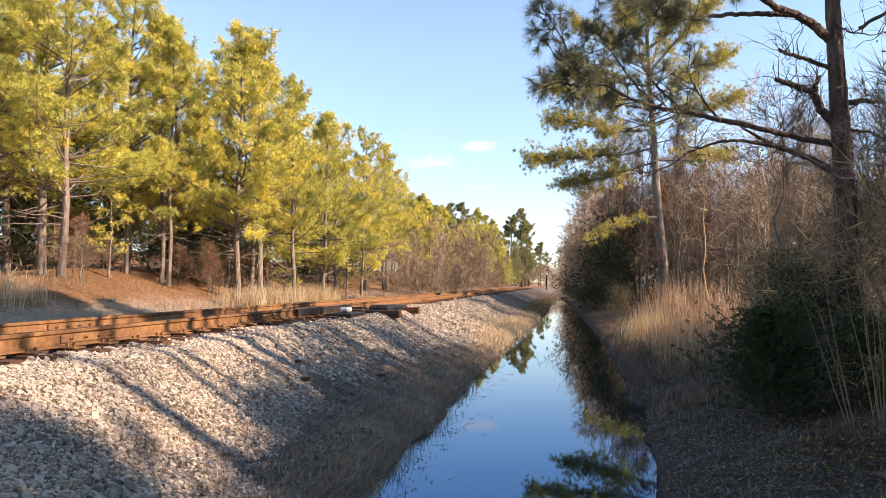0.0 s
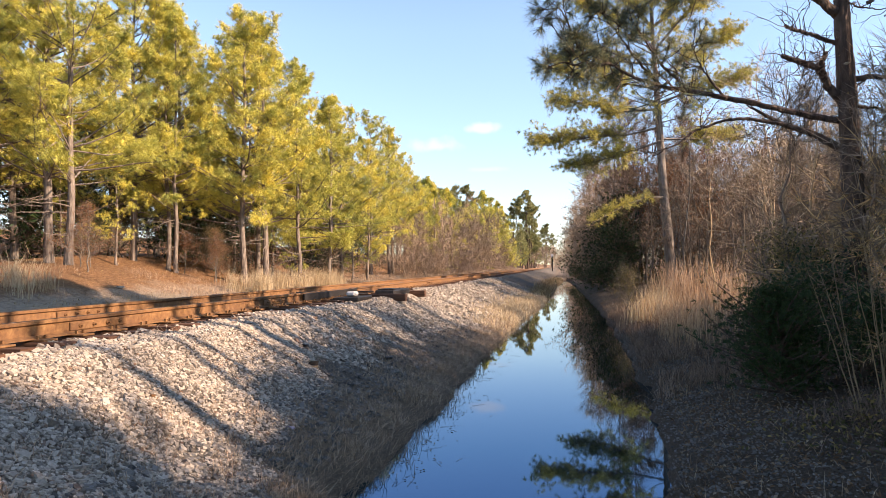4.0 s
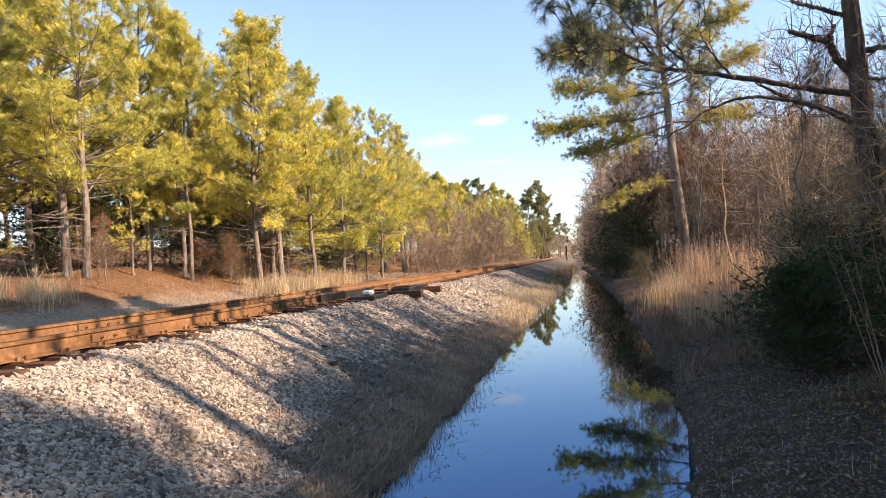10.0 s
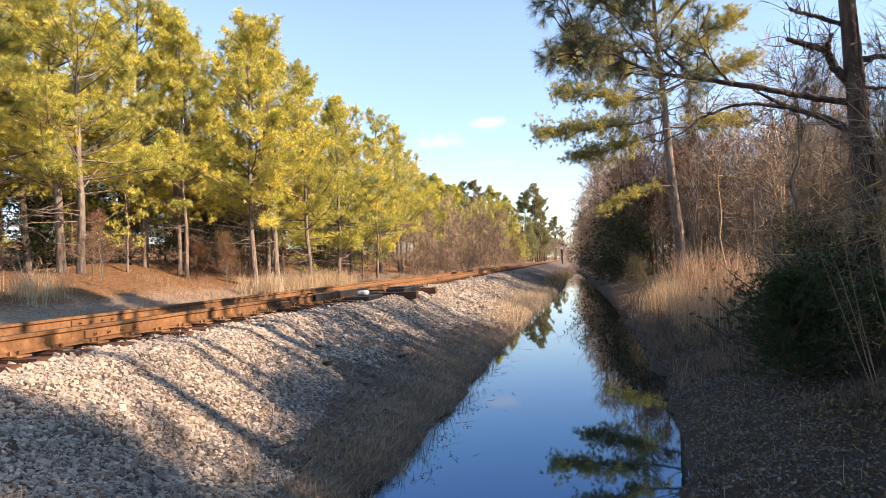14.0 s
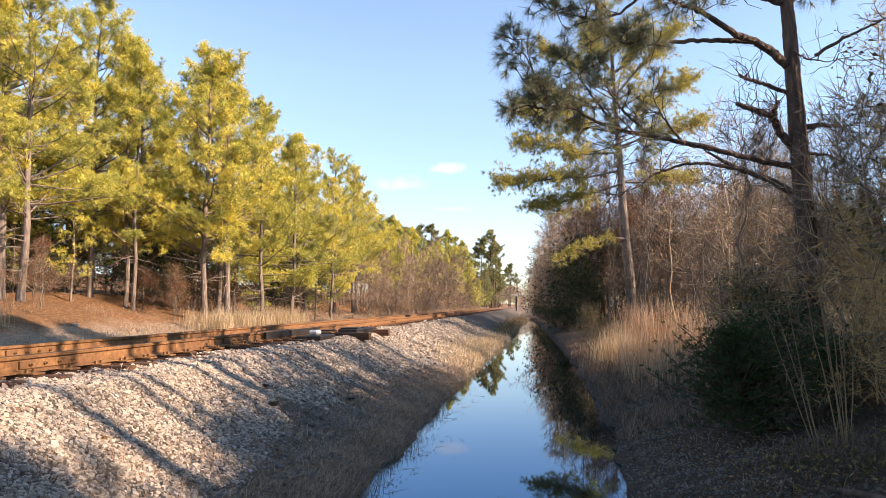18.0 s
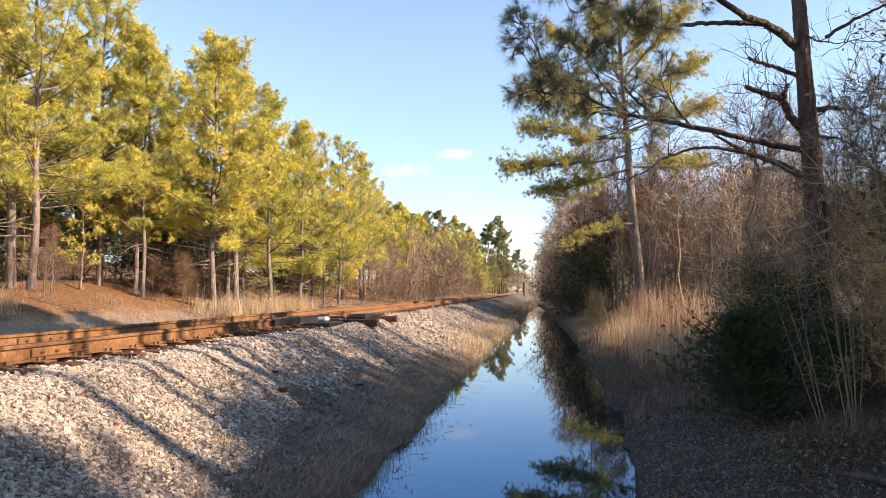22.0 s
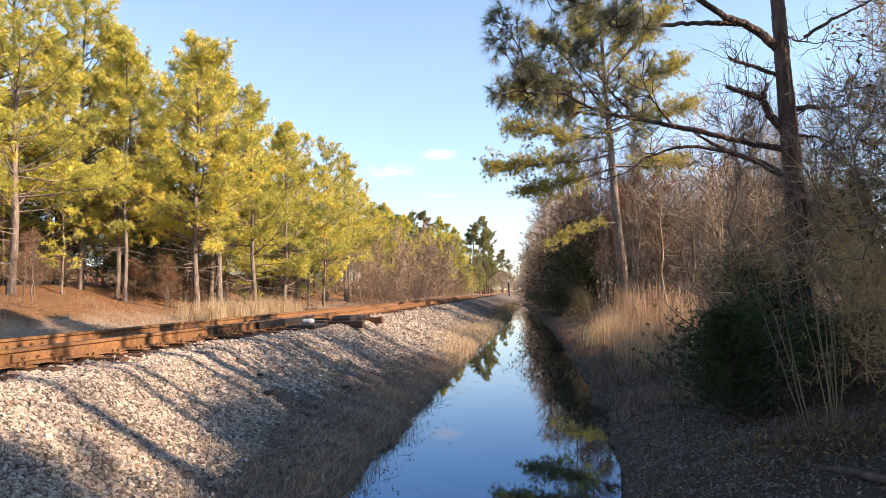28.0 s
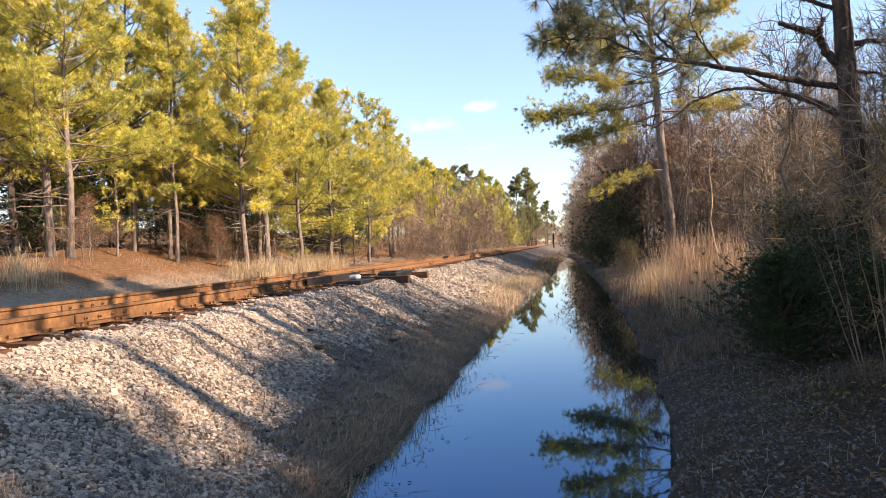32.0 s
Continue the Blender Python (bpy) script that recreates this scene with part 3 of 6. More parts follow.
def build_switch_machine():
    """The low point machine and its long headblock timbers beside the near rail."""
    top = tagged(new("switch_machine"), "low black iron point machine on two long timbers beside the rail", "switch machine")
    for yy in (16.6, 19.0):
        bm = bmesh.new()
        box(bm, -7.2, -3.75, yy - 0.13, yy + 0.13, 1.10, 1.275, 0.012)
        part("headblock_timber", bm, TIE_WOOD, top)
    bm = bmesh.new()
    box(bm, -4.62, -4.12, 16.9, 18.7, 1.22, 1.36, 0.03)
    case = part("case", bm, BLACK_IRON, top)
    bm = bmesh.new()
    box(bm, -4.58, -4.16, 17.0, 17.7, 1.362, 1.385, 0.012)
    part("lid", bm, BLACK_IRON, case)
    bm = bmesh.new()
    box(bm, -4.70, -4.50, 14.8, 15.12, 1.30, 1.40, 0.03)
    part("junction_cover", bm, WHITE_PAINT, top, "white-painted cover")
    bm = bmesh.new()
    box(bm, -4.86, -4.3, 14.4, 15.5, 1.20, 1.29, 0.015)
    part("base_plate", bm, BLACK_IRON, top)
    for yy, z in ((16.2, 1.33), (15.7, 1.30)):
        v, f = bent_tube([(-4.6, yy + 0.5, z), (-5.3, yy + 0.1, z + 0.01), (-6.4, yy, z)], [0.022, 0.022, 0.022], 8)
        place(new("throw_rod", mesh_np("throw_rod", v, f, BLACK_IRON, True)), top)
    for sgn in (-1, 1):
        bm = bmesh.new()
        box(bm, -5.0 + sgn * 0.06 - 0.018, -5.0 + sgn * 0.06 + 0.018, 12.9, 16.4, 1.29, 1.43, 0.006)
        part("guard_bar", bm, BLACK_IRON if sgn > 0 else RUST, top)


build_switch_machine()

# ---- plants: generators ----
def pine_meshes(tag, height, dia, bare, reach, needles, nlen, nwid, whorl, seed, needle_mat, bark_mat, shoots=1.0, lean=0.25, extra=(), dense=1.0, sway=None):
    """Trunk, boughs and crown of one pine; bare: the height below which only dead snags stand."""
    r = np.random.default_rng(seed)
    zs = np.linspace(-0.3, height, 14)
    wob = np.cumsum(r.normal(0, 0.045, (14, 2)), 0)
    wob -= wob[0]
    axis = np.column_stack([wob[:, 0] * lean * 3, wob[:, 1] * lean * 3, zs])
    if sway:
        axis[:, 0] += np.interp(zs, *sway)
    rad = dia / 2 * (1 - np.clip(zs / height, 0, 1)) ** 0.8 + 0.012
    rad[0] *= 1.25
    trunk = mesh_np(tag + "_trunk", *bent_tube(axis, rad, 9), bark_mat, True)

    def at(z):
        return np.array([np.interp(z, zs, axis[:, 0]), np.interp(z, zs, axis[:, 1]), z])

    seg0, seg1, sr0, sr1, tc, td, h0, h1 = [], [], [], [], [], [], [], []

    def clump(a, b, sd, ln):
        """Needle brushes packed round the outer end of a branchlet, turned up."""
        for _ in range(int((4 + 5 * ln) * dense)):
            g = unit(sd * 0.7 + r.normal(0, 0.6, 3) + np.array([0, 0, 0.45]))
            e = a + (b - a) * r.uniform(0.3, 1.05) + g * r.uniform(0.05, 0.30)
            tc.append(e), td.append(g)

    def bough(z, length, az, rise, dead):
        p, d = at(z), np.array([math.cos(az) * math.cos(rise), math.sin(az) * math.cos(rise), math.sin(rise)])
        n = 5
        r0 = max(0.007, 0.010 * length)
        pts = [p]
        for k in range(n):
            d = unit(d + np.array([0, 0, 0.10 if not dead else -0.04]) + r.normal(0, 0.12, 3))
            pts.append(pts[-1] + d * length / n)
        for k in range(n):
            seg0.append(pts[k]), seg1.append(pts[k + 1]), sr0.append(r0 * (1 - k / n) + 0.005), sr1.append(r0 * (1 - (k + 1) / n) + 0.004)
        if dead:
            for _ in range(3):
                k = int(r.integers(1, n))
                b = pts[k] + unit(r.normal(0, 1, 3)) * r.uniform(0.15, 0.4)
                h0.append(pts[k]), h1.append(b)
            return
        # side branchlets spread flat to both sides, each with a close clump of needle brushes at its end
        for q in range(int((2.0 + length * 1.9) * shoots)):
            f = r.uniform(0.28, 1.0) ** 0.8
            k = min(n - 1, int(f * n))
            a = pts[k] + (pts[k + 1] - pts[k]) * (f * n - k)
            fore = unit(pts[k + 1] - pts[k])
            out = unit(np.cross(fore, (0, 0, 1.0))) * (1 if q % 2 else -1)
            sd = unit(fore * 0.7 + out * r.uniform(0.2, 1.0) + r.normal(0, 0.2, 3) + np.array([0, 0, 0.22]))
            ln = r.uniform(0.3, 0.6) * (0.4 + 0.30 * length) * (1.25 - 0.5 * f)
            b = a + sd * ln
            h0.append(a), h1.append(b)
            clump(a, b, sd, ln)
        clump(pts[-2], pts[-1], unit(pts[-1] - pts[-2]), 0.35)
        tc.append(pts[-1]), td.append(unit(pts[-1] - pts[-2]))

    z = bare
    while z < height - 0.25:
        f = (z - bare) / (height - bare)
        shape = min(1.0, 0.75 + 1.6 * f) * (1 - f) ** 0.72 + 0.10
        for _ in range(r.integers(3, 6)):
            if r.random() < 0.12:
                continue
            bough(z + r.uniform(-0.15, 0.15), reach * shape * r.uniform(0.5, 1.3), r.uniform(0, 2 * math.pi), r.uniform(0.0, 0.35) + 0.75 * f ** 1.5, False)
        z += whorl * r.uniform(0.75, 1.25)
    for _ in range(7):
        bough(r.uniform(0.35, 1.0) * bare, reach * r.uniform(0.25, 0.7), r.uniform(0, 2 * math.pi), r.uniform(-0.25, 0.2), True)
    # the leader: a spire of upright brushes with a few candles beside it
    for k in range(9):
        tc.append(at(height - 0.12 * k) + r.normal(0, 0.03, 3) + np.array([0, 0, 0.25])), td.append(unit(np.array([0, 0, 1.0]) + r.normal(0, 0.25, 3)))
    for _ in range(5):
        a = at(height - r.uniform(0.3, 0.9))
        b = a + np.array([r.normal(0, 0.3), r.normal(0, 0.3), r.uniform(0.25, 0.6)])
        h0.append(a), h1.append(b)
        for k in range(4):
            tc.append(a + (b - a) * (0.5 + 0.17 * k)), td.append(unit(b - a))
    seg0.append(at(height - 0.3)), seg1.append(at(height) + np.array([0, 0, 0.2])), sr0.append(0.02), sr1.append(0.006)
    for pts in extra:
        pts = np.array(pts)
        for a, b, k in zip(pts[:-1], pts[1:], range(len(pts) - 1)):
            seg0.append(a), seg1.append(b), sr0.append(0.05 * (1 - k / len(pts)) + 0.012), sr1.append(0.05 * (1 - (k + 1) / len(pts)) + 0.01)
        f = np.linspace(0, 1, len(pts))
        span = np.linalg.norm(pts[-1] - pts[0])
        low = pts[0][2] < 5.5
        for _ in range(int((9 if low else 26) * span)):
            u = r.uniform(0.25, 1)
            a = np.array([np.interp(u, f, pts[:, c]) for c in range(3)])
            sd = unit(unit(pts[-1] - pts[0]) * 0.6 + r.normal(0, 0.6, 3) * np.array([1, 1, 0.6]) + np.array([0, 0, 0.12]))
            ln = r.uniform(0.12, 0.3) if low else r.uniform(0.3, 1.5) * (1.2 - 0.5 * u)
            b = a + sd * ln
            h0.append(a), h1.append(b)
            clump(a, b, sd, ln)
    v, q = tubes(seg0, seg1, np.array(sr0), np.array(sr1), 4)
    q = np.concatenate([q[:, [0, 1, 2]], q[:, [0, 2, 3]]])
    boughs = mesh_np(tag + "_boughs", *join([(v, q), spikes(h0, h1, np.full(len(h0), 0.009))]), bark_mat)
    crown = mesh_np(tag + "_crown", *tufts(np.array(tc), np.array(td), needles, nlen, nwid, plain=True), needle_mat)
    return trunk, boughs, crown


def tree_thing(name, label, category, meshes, names, m, group=""):
    root = tagged(new(name), label, category, group)
    root.matrix_basis = m
    for me, n in zip(meshes, names):
        o = place(new(n, me), root)
        if n != "trunk":
            o["kind"] = "stuff"
    return root


PINE_PARTS = ("trunk", "branchwork", "crown")
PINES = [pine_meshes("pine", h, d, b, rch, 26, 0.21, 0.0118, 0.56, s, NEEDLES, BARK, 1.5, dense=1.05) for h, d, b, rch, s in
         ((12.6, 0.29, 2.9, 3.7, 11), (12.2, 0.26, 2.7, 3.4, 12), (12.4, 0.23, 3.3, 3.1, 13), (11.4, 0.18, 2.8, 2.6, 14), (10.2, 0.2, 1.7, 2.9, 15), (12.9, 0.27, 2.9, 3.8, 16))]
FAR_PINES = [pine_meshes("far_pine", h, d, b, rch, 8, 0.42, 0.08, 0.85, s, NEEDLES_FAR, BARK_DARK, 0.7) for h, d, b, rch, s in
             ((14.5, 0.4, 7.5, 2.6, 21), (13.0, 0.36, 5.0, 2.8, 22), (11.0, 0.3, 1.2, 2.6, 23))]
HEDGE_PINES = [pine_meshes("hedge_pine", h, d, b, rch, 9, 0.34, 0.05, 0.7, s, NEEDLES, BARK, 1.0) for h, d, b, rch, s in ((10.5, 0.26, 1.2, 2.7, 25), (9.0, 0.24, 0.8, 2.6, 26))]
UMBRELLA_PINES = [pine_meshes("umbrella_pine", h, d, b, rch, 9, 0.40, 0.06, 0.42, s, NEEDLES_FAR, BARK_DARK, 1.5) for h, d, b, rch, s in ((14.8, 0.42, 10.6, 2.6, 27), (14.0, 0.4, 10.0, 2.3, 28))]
YOUNG_PINES = [pine_meshes("young_pine", h, d, b, rch, 20, 0.18, 0.010, 0.5, s, NEEDLES, BARK, 0.8, dense=0.8) for h, d, b, rch, s in ((5.2, 0.11, 0.9, 1.3, 31), (4.0, 0.08, 0.7, 1.1, 32))]


def stand(variants, k, x, y, s=1.0, name="pine_tree", label="tall young pine with sunlit yellow-green needles and a bare lower trunk", cat="pine tree", group="pines beyond the track", sink=0.1):
    z = float(gz(x, y)) - sink
    return tree_thing(name, label, cat, variants[k], PINE_PARTS, Matrix.Translation((x, y, z)) @ Matrix.Rotation(rng.uniform(0, 6.28), 4, "Z") @ Matrix.Diagonal((s, s, s, 1)), group)


# ---- the pine wood beyond the track ----
FRONT_ROW = [(-17.8, 22, 0, 1.03), (-16.3, 21, 5, 0.93), (-19.5, 20.5, 1, 1.02), (-17.4, 26.3, 2, 1.0), (-16.0, 26.5, 3, 0.96), (-15.3, 26, 3, 0.9), (-13.4, 28, 1, 0.95), (-12.8, 29, 0, 0.91),
             (-13.9, 30.5, 2, 0.94), (-11.9, 30.6, 4, 0.95), (-11.3, 33, 4, 0.88), (-12.3, 36, 4, 0.95), (-12.9, 40, 5, 0.78), (-12.2, 43, 4, 0.85), (-13.4, 48, 0, 0.88),
             (-13.3, 53, 1, 0.92), (-14.2, 58, 2, 0.9), (-14.8, 65, 5, 0.78), (-15.6, 73, 4, 0.95)]
for px, py, k, s in FRONT_ROW:
    stand(PINES, k, px, py, s)
for px, py, k, s in ((-20.5, 23.5, 5, 0.95), (-22, 26, 0, 1.0), (-19.3, 27.5, 4, 1.05), (-17.2, 29.5, 4, 1.1), (-15.9, 32.0, 5, 0.9), (-14.6, 36.5, 5, 0.9), (-23.5, 22, 1, 1.0), (-21.4, 31, 4, 1.1)):
    stand(PINES, k, px, py, s)
for k in range(7):
    py = rng.uniform(18, 74)
    px = -16.5 - (5.5 if py < 34 else 1.0) - abs(rng.normal(0, 7))
    stand(PINES, int(rng.integers(0, 6)), px, py, rng.uniform(0.85, 1.08))
# darker-needled pines added to fill sky gaps with the wood's dark depth
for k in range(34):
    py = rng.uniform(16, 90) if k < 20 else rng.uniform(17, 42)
    stand(FAR_PINES, 2 if k >= 20 else int(rng.integers(0, 3)), -24 - rng.uniform(0, 26), py, rng.uniform(0.75, 0.95), label="dark filler pine standing in for shade deep in the wood")
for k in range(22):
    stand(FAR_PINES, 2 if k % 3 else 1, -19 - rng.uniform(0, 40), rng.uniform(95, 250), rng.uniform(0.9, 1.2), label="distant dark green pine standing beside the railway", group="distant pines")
for px, py, k, s in ((-16.6, 24.0, 0, 0.75), (-18.9, 24, 1, 0.9), (-12.6, 31.5, 1, 0.75), (-12.0, 39, 1, 1.1), (-14.2, 33, 0, 0.9), (-12.9, 45, 0, 1.0), (-20.6, 21.6, 1, 0.9)):
    stand(YOUNG_PINES, k, px, py, s, "pine_sapling", "young pine sapling with sunlit needles at the wood's edge", "pine sapling", "saplings beyond the track")
for px, py, k, s in ((-29.0, 216, 0, 1.58), (-10.8, 220, 0, 1.60), (-14.0, 223, 1, 1.50), (-10.2, 232, 1, 1.52), (-35.0, 202, 1, 1.5), (-9.2, 385, 1, 1.6)):
    stand(UMBRELLA_PINES, k, px, py, s, label="tall distant pine with a dark rounded top", group="distant pines")
for px, py, k, s in ((-13.0, 80, 0, 0.9), (-15.5, 84, 1, 1.0), (-12.4, 90, 1, 0.9), (-14.6, 96, 0, 0.95), (-11.6, 101, 1, 1.0), (-13.6, 108, 0, 1.0), (-10.4, 110, 1, 0.95), (-17.5, 90, 0, 1.1), (-9.6, 116, 0, 0.95), (-17, 104, 0, 1.1), (-12.0, 76, 1, 0.75), (-11.2, 84, 0, 0.7), (-10.6, 94, 1, 0.85), (-10.0, 104, 0, 0.9), (-12.6, 98, 1, 1.05), (-14.2, 78, 0, 0.95), (-16, 82, 1, 1.1), (-9.4, 111, 1, 0.75), (-11.6, 106, 0, 1.15), (-12.8, 112, 1, 1.25), (-10.8, 117, 0, 1.1), (-12.0, 121, 1, 1.2), (-9.6, 140, 1, 0.7), (-10.0, 155, 0, 0.6), (-10.6, 172, 1, 0.8), (-11.4, 195, 0, 0.75)):
    stand(HEDGE_PINES, k, px, py, s, label="bushy sunlit pine in the distant hedgerow", group="distant pines")
for px, py, k, s in ((-13.2, 214, 2, 1.25), (-15.0, 218, 2, 1.3), (-16.8, 222, 2, 1.35), (-12.0, 205, 2, 1.0), (-32.4, 214, 0, 1.62), (-33.3, 209, 1, 1.62), (-9.9, 218, 2, 1.42), (-11.7, 223, 2, 1.54), (-10.8, 229, 2, 1.62), (-9.2, 236, 2, 1.46), (-9.8, 245, 2, 1.46), (-17.1, 194, 2, 1.44), (-12.6, 104, 2, 0.75),
                     (-14, 98, 2, 0.85), (-17, 92, 1, 0.8), (-20, 100, 0, 0.85), (-5.2, 222, 1, 1.05), (-4.2, 250, 2, 0.9), (-6.4, 240, 2, 0.9), (-23.4, 234, 1, 1.71), (-41.4, 198, 1, 1.62), (-20, 84, 1, 0.85), (-9.0, 150, 2, 0.8), (-9.4, 165, 2, 0.8)):
    stand(FAR_PINES, k, px, py, s, label="distant dark green pine standing beside the railway", group="distant pines")


# ---- bare trees and brush ----
def bare_meshes(tag, height, dia, limbs, twigs, seed, spread=0.5, low=0.12, bark_mat=None, twig_mat=None, rise=0.75, twig_r=0.006, twig_len=0.55, wiggle=0.16):
    r = np.random.default_rng(seed)
    zs = np.linspace(-0.25, height, 10)
    wob = np.cumsum(r.normal(0, 0.10, (10, 2)), 0)
    wob -= wob[0]
    axis = np.column_stack([wob, zs])
    trunk = mesh_np(tag + "_trunk", *bent_tube(axis, dia / 2 * (1 - np.clip(zs / height, 0, 1)) ** 0.9 + 0.008, 7), bark_mat, True)
    s0, s1, r0, r1, nodes, ndir = [], [], [], [], [], []

    def grow(p, d, length, rad, depth):
        n = 4
        for k in range(n):
            d = unit(d + r.normal(0, wiggle, 3) + np.array([0, 0, 0.05]))
            q = p + d * length / n
            s0.append(p), s1.append(q), r0.append(rad * (1 - k / n) + 0.003), r1.append(rad * (1 - (k + 1) / n) + 0.002)
            nodes.append(q), ndir.append(d)
            if depth > 0 and r.random() < 0.75:
                grow(q, unit(d + r.normal(0, 0.55, 3)), length * r.uniform(0.35, 0.6), rad * 0.5, depth - 1)
            p = q

    for _ in range(limbs):
        f = r.uniform(low, 0.97)
        z = f * height
        p = np.array([np.interp(z, zs, axis[:, 0]), np.interp(z, zs, axis[:, 1]), z])
        az, el = r.uniform(0, 2 * math.pi), r.normal(rise, 0.3)
        grow(p, np.array([math.cos(az) * math.cos(el), math.sin(az) * math.cos(el), math.sin(el)]), height * spread * (1.05 - f) * r.uniform(0.5, 1.1) + 0.35, dia * 0.16 * (1.1 - f) + 0.004, 1)
    branches = mesh_np(tag + "_branches", *tubes(s0, s1, np.array(r0), np.array(r1), 3), bark_mat)
    pick = r.integers(0, len(nodes), twigs)
    p0, d0 = np.array(nodes)[pick], np.array(ndir)[pick]
    d1 = unit(d0 + r.normal(0, 0.7, (twigs, 3)) + np.array([0, 0, 0.2]))
    tw = mesh_np(tag + "_twigs", *spikes(p0, p0 + d1 * (twig_len * r.uniform(0.4, 1.4, twigs))[:, None], np.full(twigs, twig_r)), twig_mat)
    return trunk, branches, tw, np.array(nodes)


def leaf_cluster(tag, nodes, count, spread, size, mat, seed):
    r = np.random.default_rng(seed)
    c = nodes[r.integers(0, len(nodes), count)] + r.normal(0, spread, (count, 3))
    return mesh_np(tag, *flakes(c, size, 1.2), mat)


BARE_PARTS = ("trunk", "branchwork", "twig_spray", "foliage")
BARE = []
for h, d, s, sp in ((10.5, 0.20, 41, 0.36), (9.0, 0.15, 42, 0.40), (11.5, 0.24, 43, 0.34), (7.5, 0.11, 44, 0.42)):
    BARE.append(bare_meshes("bare_tree", h, d, 26, 1400, s, sp, 0.15, BARK_GREY, TWIG, 0.85, 0.008, 0.7)[:3])
POLES = [bare_meshes("pole_tree", 14.5, 0.27, 9, 160, 49, 0.16, 0.5, BARK_GREY, TWIG, 0.9, 0.008, 0.7)[:3]]
BARE_FAR = []
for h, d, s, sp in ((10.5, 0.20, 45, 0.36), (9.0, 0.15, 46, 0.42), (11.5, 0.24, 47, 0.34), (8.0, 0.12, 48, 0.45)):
    BARE_FAR.append(bare_meshes("far_bare_tree", h, d, 17, 800, s, sp, 0.06, TWIG_SUNLIT, TWIG_SUNLIT, 0.8, 0.016, 0.95)[:3])
# twig colour darkened here to stand for shade inside the wood
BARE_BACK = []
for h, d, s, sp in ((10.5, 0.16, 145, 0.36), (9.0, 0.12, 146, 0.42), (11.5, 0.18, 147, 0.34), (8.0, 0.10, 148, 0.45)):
    BARE_BACK.append(bare_meshes("back_bare_tree", h, d, 26, 1700, s, sp, 0.08, TWIG_SHADED, TWIG_SHADED, 0.8, 0.011, 0.8)[:3])
LEAFY = []
for h, d, s in ((6.5, 0.12, 51), (5.0, 0.10, 52)):
    t, b, w, nodes = bare_meshes("oak", h, d, 26, 700, s, 0.5, 0.1, BARK_GREY, TWIG, 0.5)
    LEAFY.append((t, b, w, leaf_cluster("oak_leaves", nodes, 2600, 0.22, 0.045, RUSSET, s)))
BRUSH = []
for h, d, s, sp in ((3.2, 0.05, 61, 0.75), (2.4, 0.04, 62, 0.85), (4.2, 0.06, 63, 0.6)):
    BRUSH.append(bare_meshes("brush", h, d, 16, 620, s, sp, 0.03, TWIG, TWIG, 0.7, 0.007, 0.55, 0.3)[:3])
TAN_BRUSH = []
for h, d, s, sp in ((3.2, 0.05, 161, 0.75), (2.4, 0.04, 162, 0.85)):
    TAN_BRUSH.append(bare_meshes("tan_brush", h, d * 0.7, 18, 900, s, sp * 0.8, 0.03, TWIG_SUNLIT, TWIG_SUNLIT, 0.9, 0.008, 0.5, 0.3)[:3])
TANGLE = []
for h, d, s in ((4.6, 0.022, 65), (3.6, 0.02, 66), (5.4, 0.024, 67)):
    t, b, w, nodes = bare_meshes("tangle", h, d, 30, 1900, s, 0.6, 0.04, TWIG_SUN_GOLD, TWIG_SUN_GOLD, 0.45, 0.0042, 0.36, 0.5)
    TANGLE.append((t, b, w, leaf_cluster("tangle_leaves", nodes, 1300, 0.2, 0.022, TAN_LEAF, s)))
EVERGREEN = []
for h, d, s in ((4.0, 0.07, 71), (2.6, 0.05, 72)):
    t, b, w, nodes = bare_meshes("privet", h, d, 34, 500, s, 0.6, 0.05, BARK_GREY, TWIG, 0.6)
    EVERGREEN.append((t, b, w, leaf_cluster("privet_leaves", nodes, 4200, 0.17, 0.034, GREEN_LEAF, s)))


# a leafier privet for places out of sight, made to block the sun
t, b, w, nodes = bare_meshes("tall_privet", 4.0, 0.07, 44, 500, 75, 0.55, 0.05, BARK_GREY, TWIG, 0.7)
SHADE_SHRUBS = [(t, b, w, leaf_cluster("tall_privet_leaves", nodes, 9000, 0.2, 0.045, GREEN_LEAF, 75))]
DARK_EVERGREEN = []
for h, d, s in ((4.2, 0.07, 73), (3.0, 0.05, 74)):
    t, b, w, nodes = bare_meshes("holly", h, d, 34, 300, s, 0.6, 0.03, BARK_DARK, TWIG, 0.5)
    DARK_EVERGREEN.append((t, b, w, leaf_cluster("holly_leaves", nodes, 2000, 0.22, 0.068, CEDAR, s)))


def bush(variants, k, x, y, s, name, label, cat, group, sink=0.05):
    z = float(gz(x, y)) - sink
    return tree_thing(name, label, cat, variants[k], BARE_PARTS, Matrix.Translation((x, y, z)) @ Matrix.Rotation(rng.uniform(0, 6.28), 4, "Z") @ Matrix.Diagonal((s, s, s * rng.uniform(0.9, 1.1), 1)), group)


# brown winter brush along the far side of the track and under the pines
for k in range(50):
    py = rng.uniform(36, 130)
    px = -8.9 - rng.uniform(0, 1) ** 1.5 * 9 - (1.8 if py < 70 else 0)
    big = py > 62
    bush(BRUSH, int(rng.integers(0, 3)), px, py, rng.uniform(0.9, 1.4) * (1.3 if big else 0.7), "brush", "leafless brown winter brush along the railway", "shrub", "brush beyond the track")
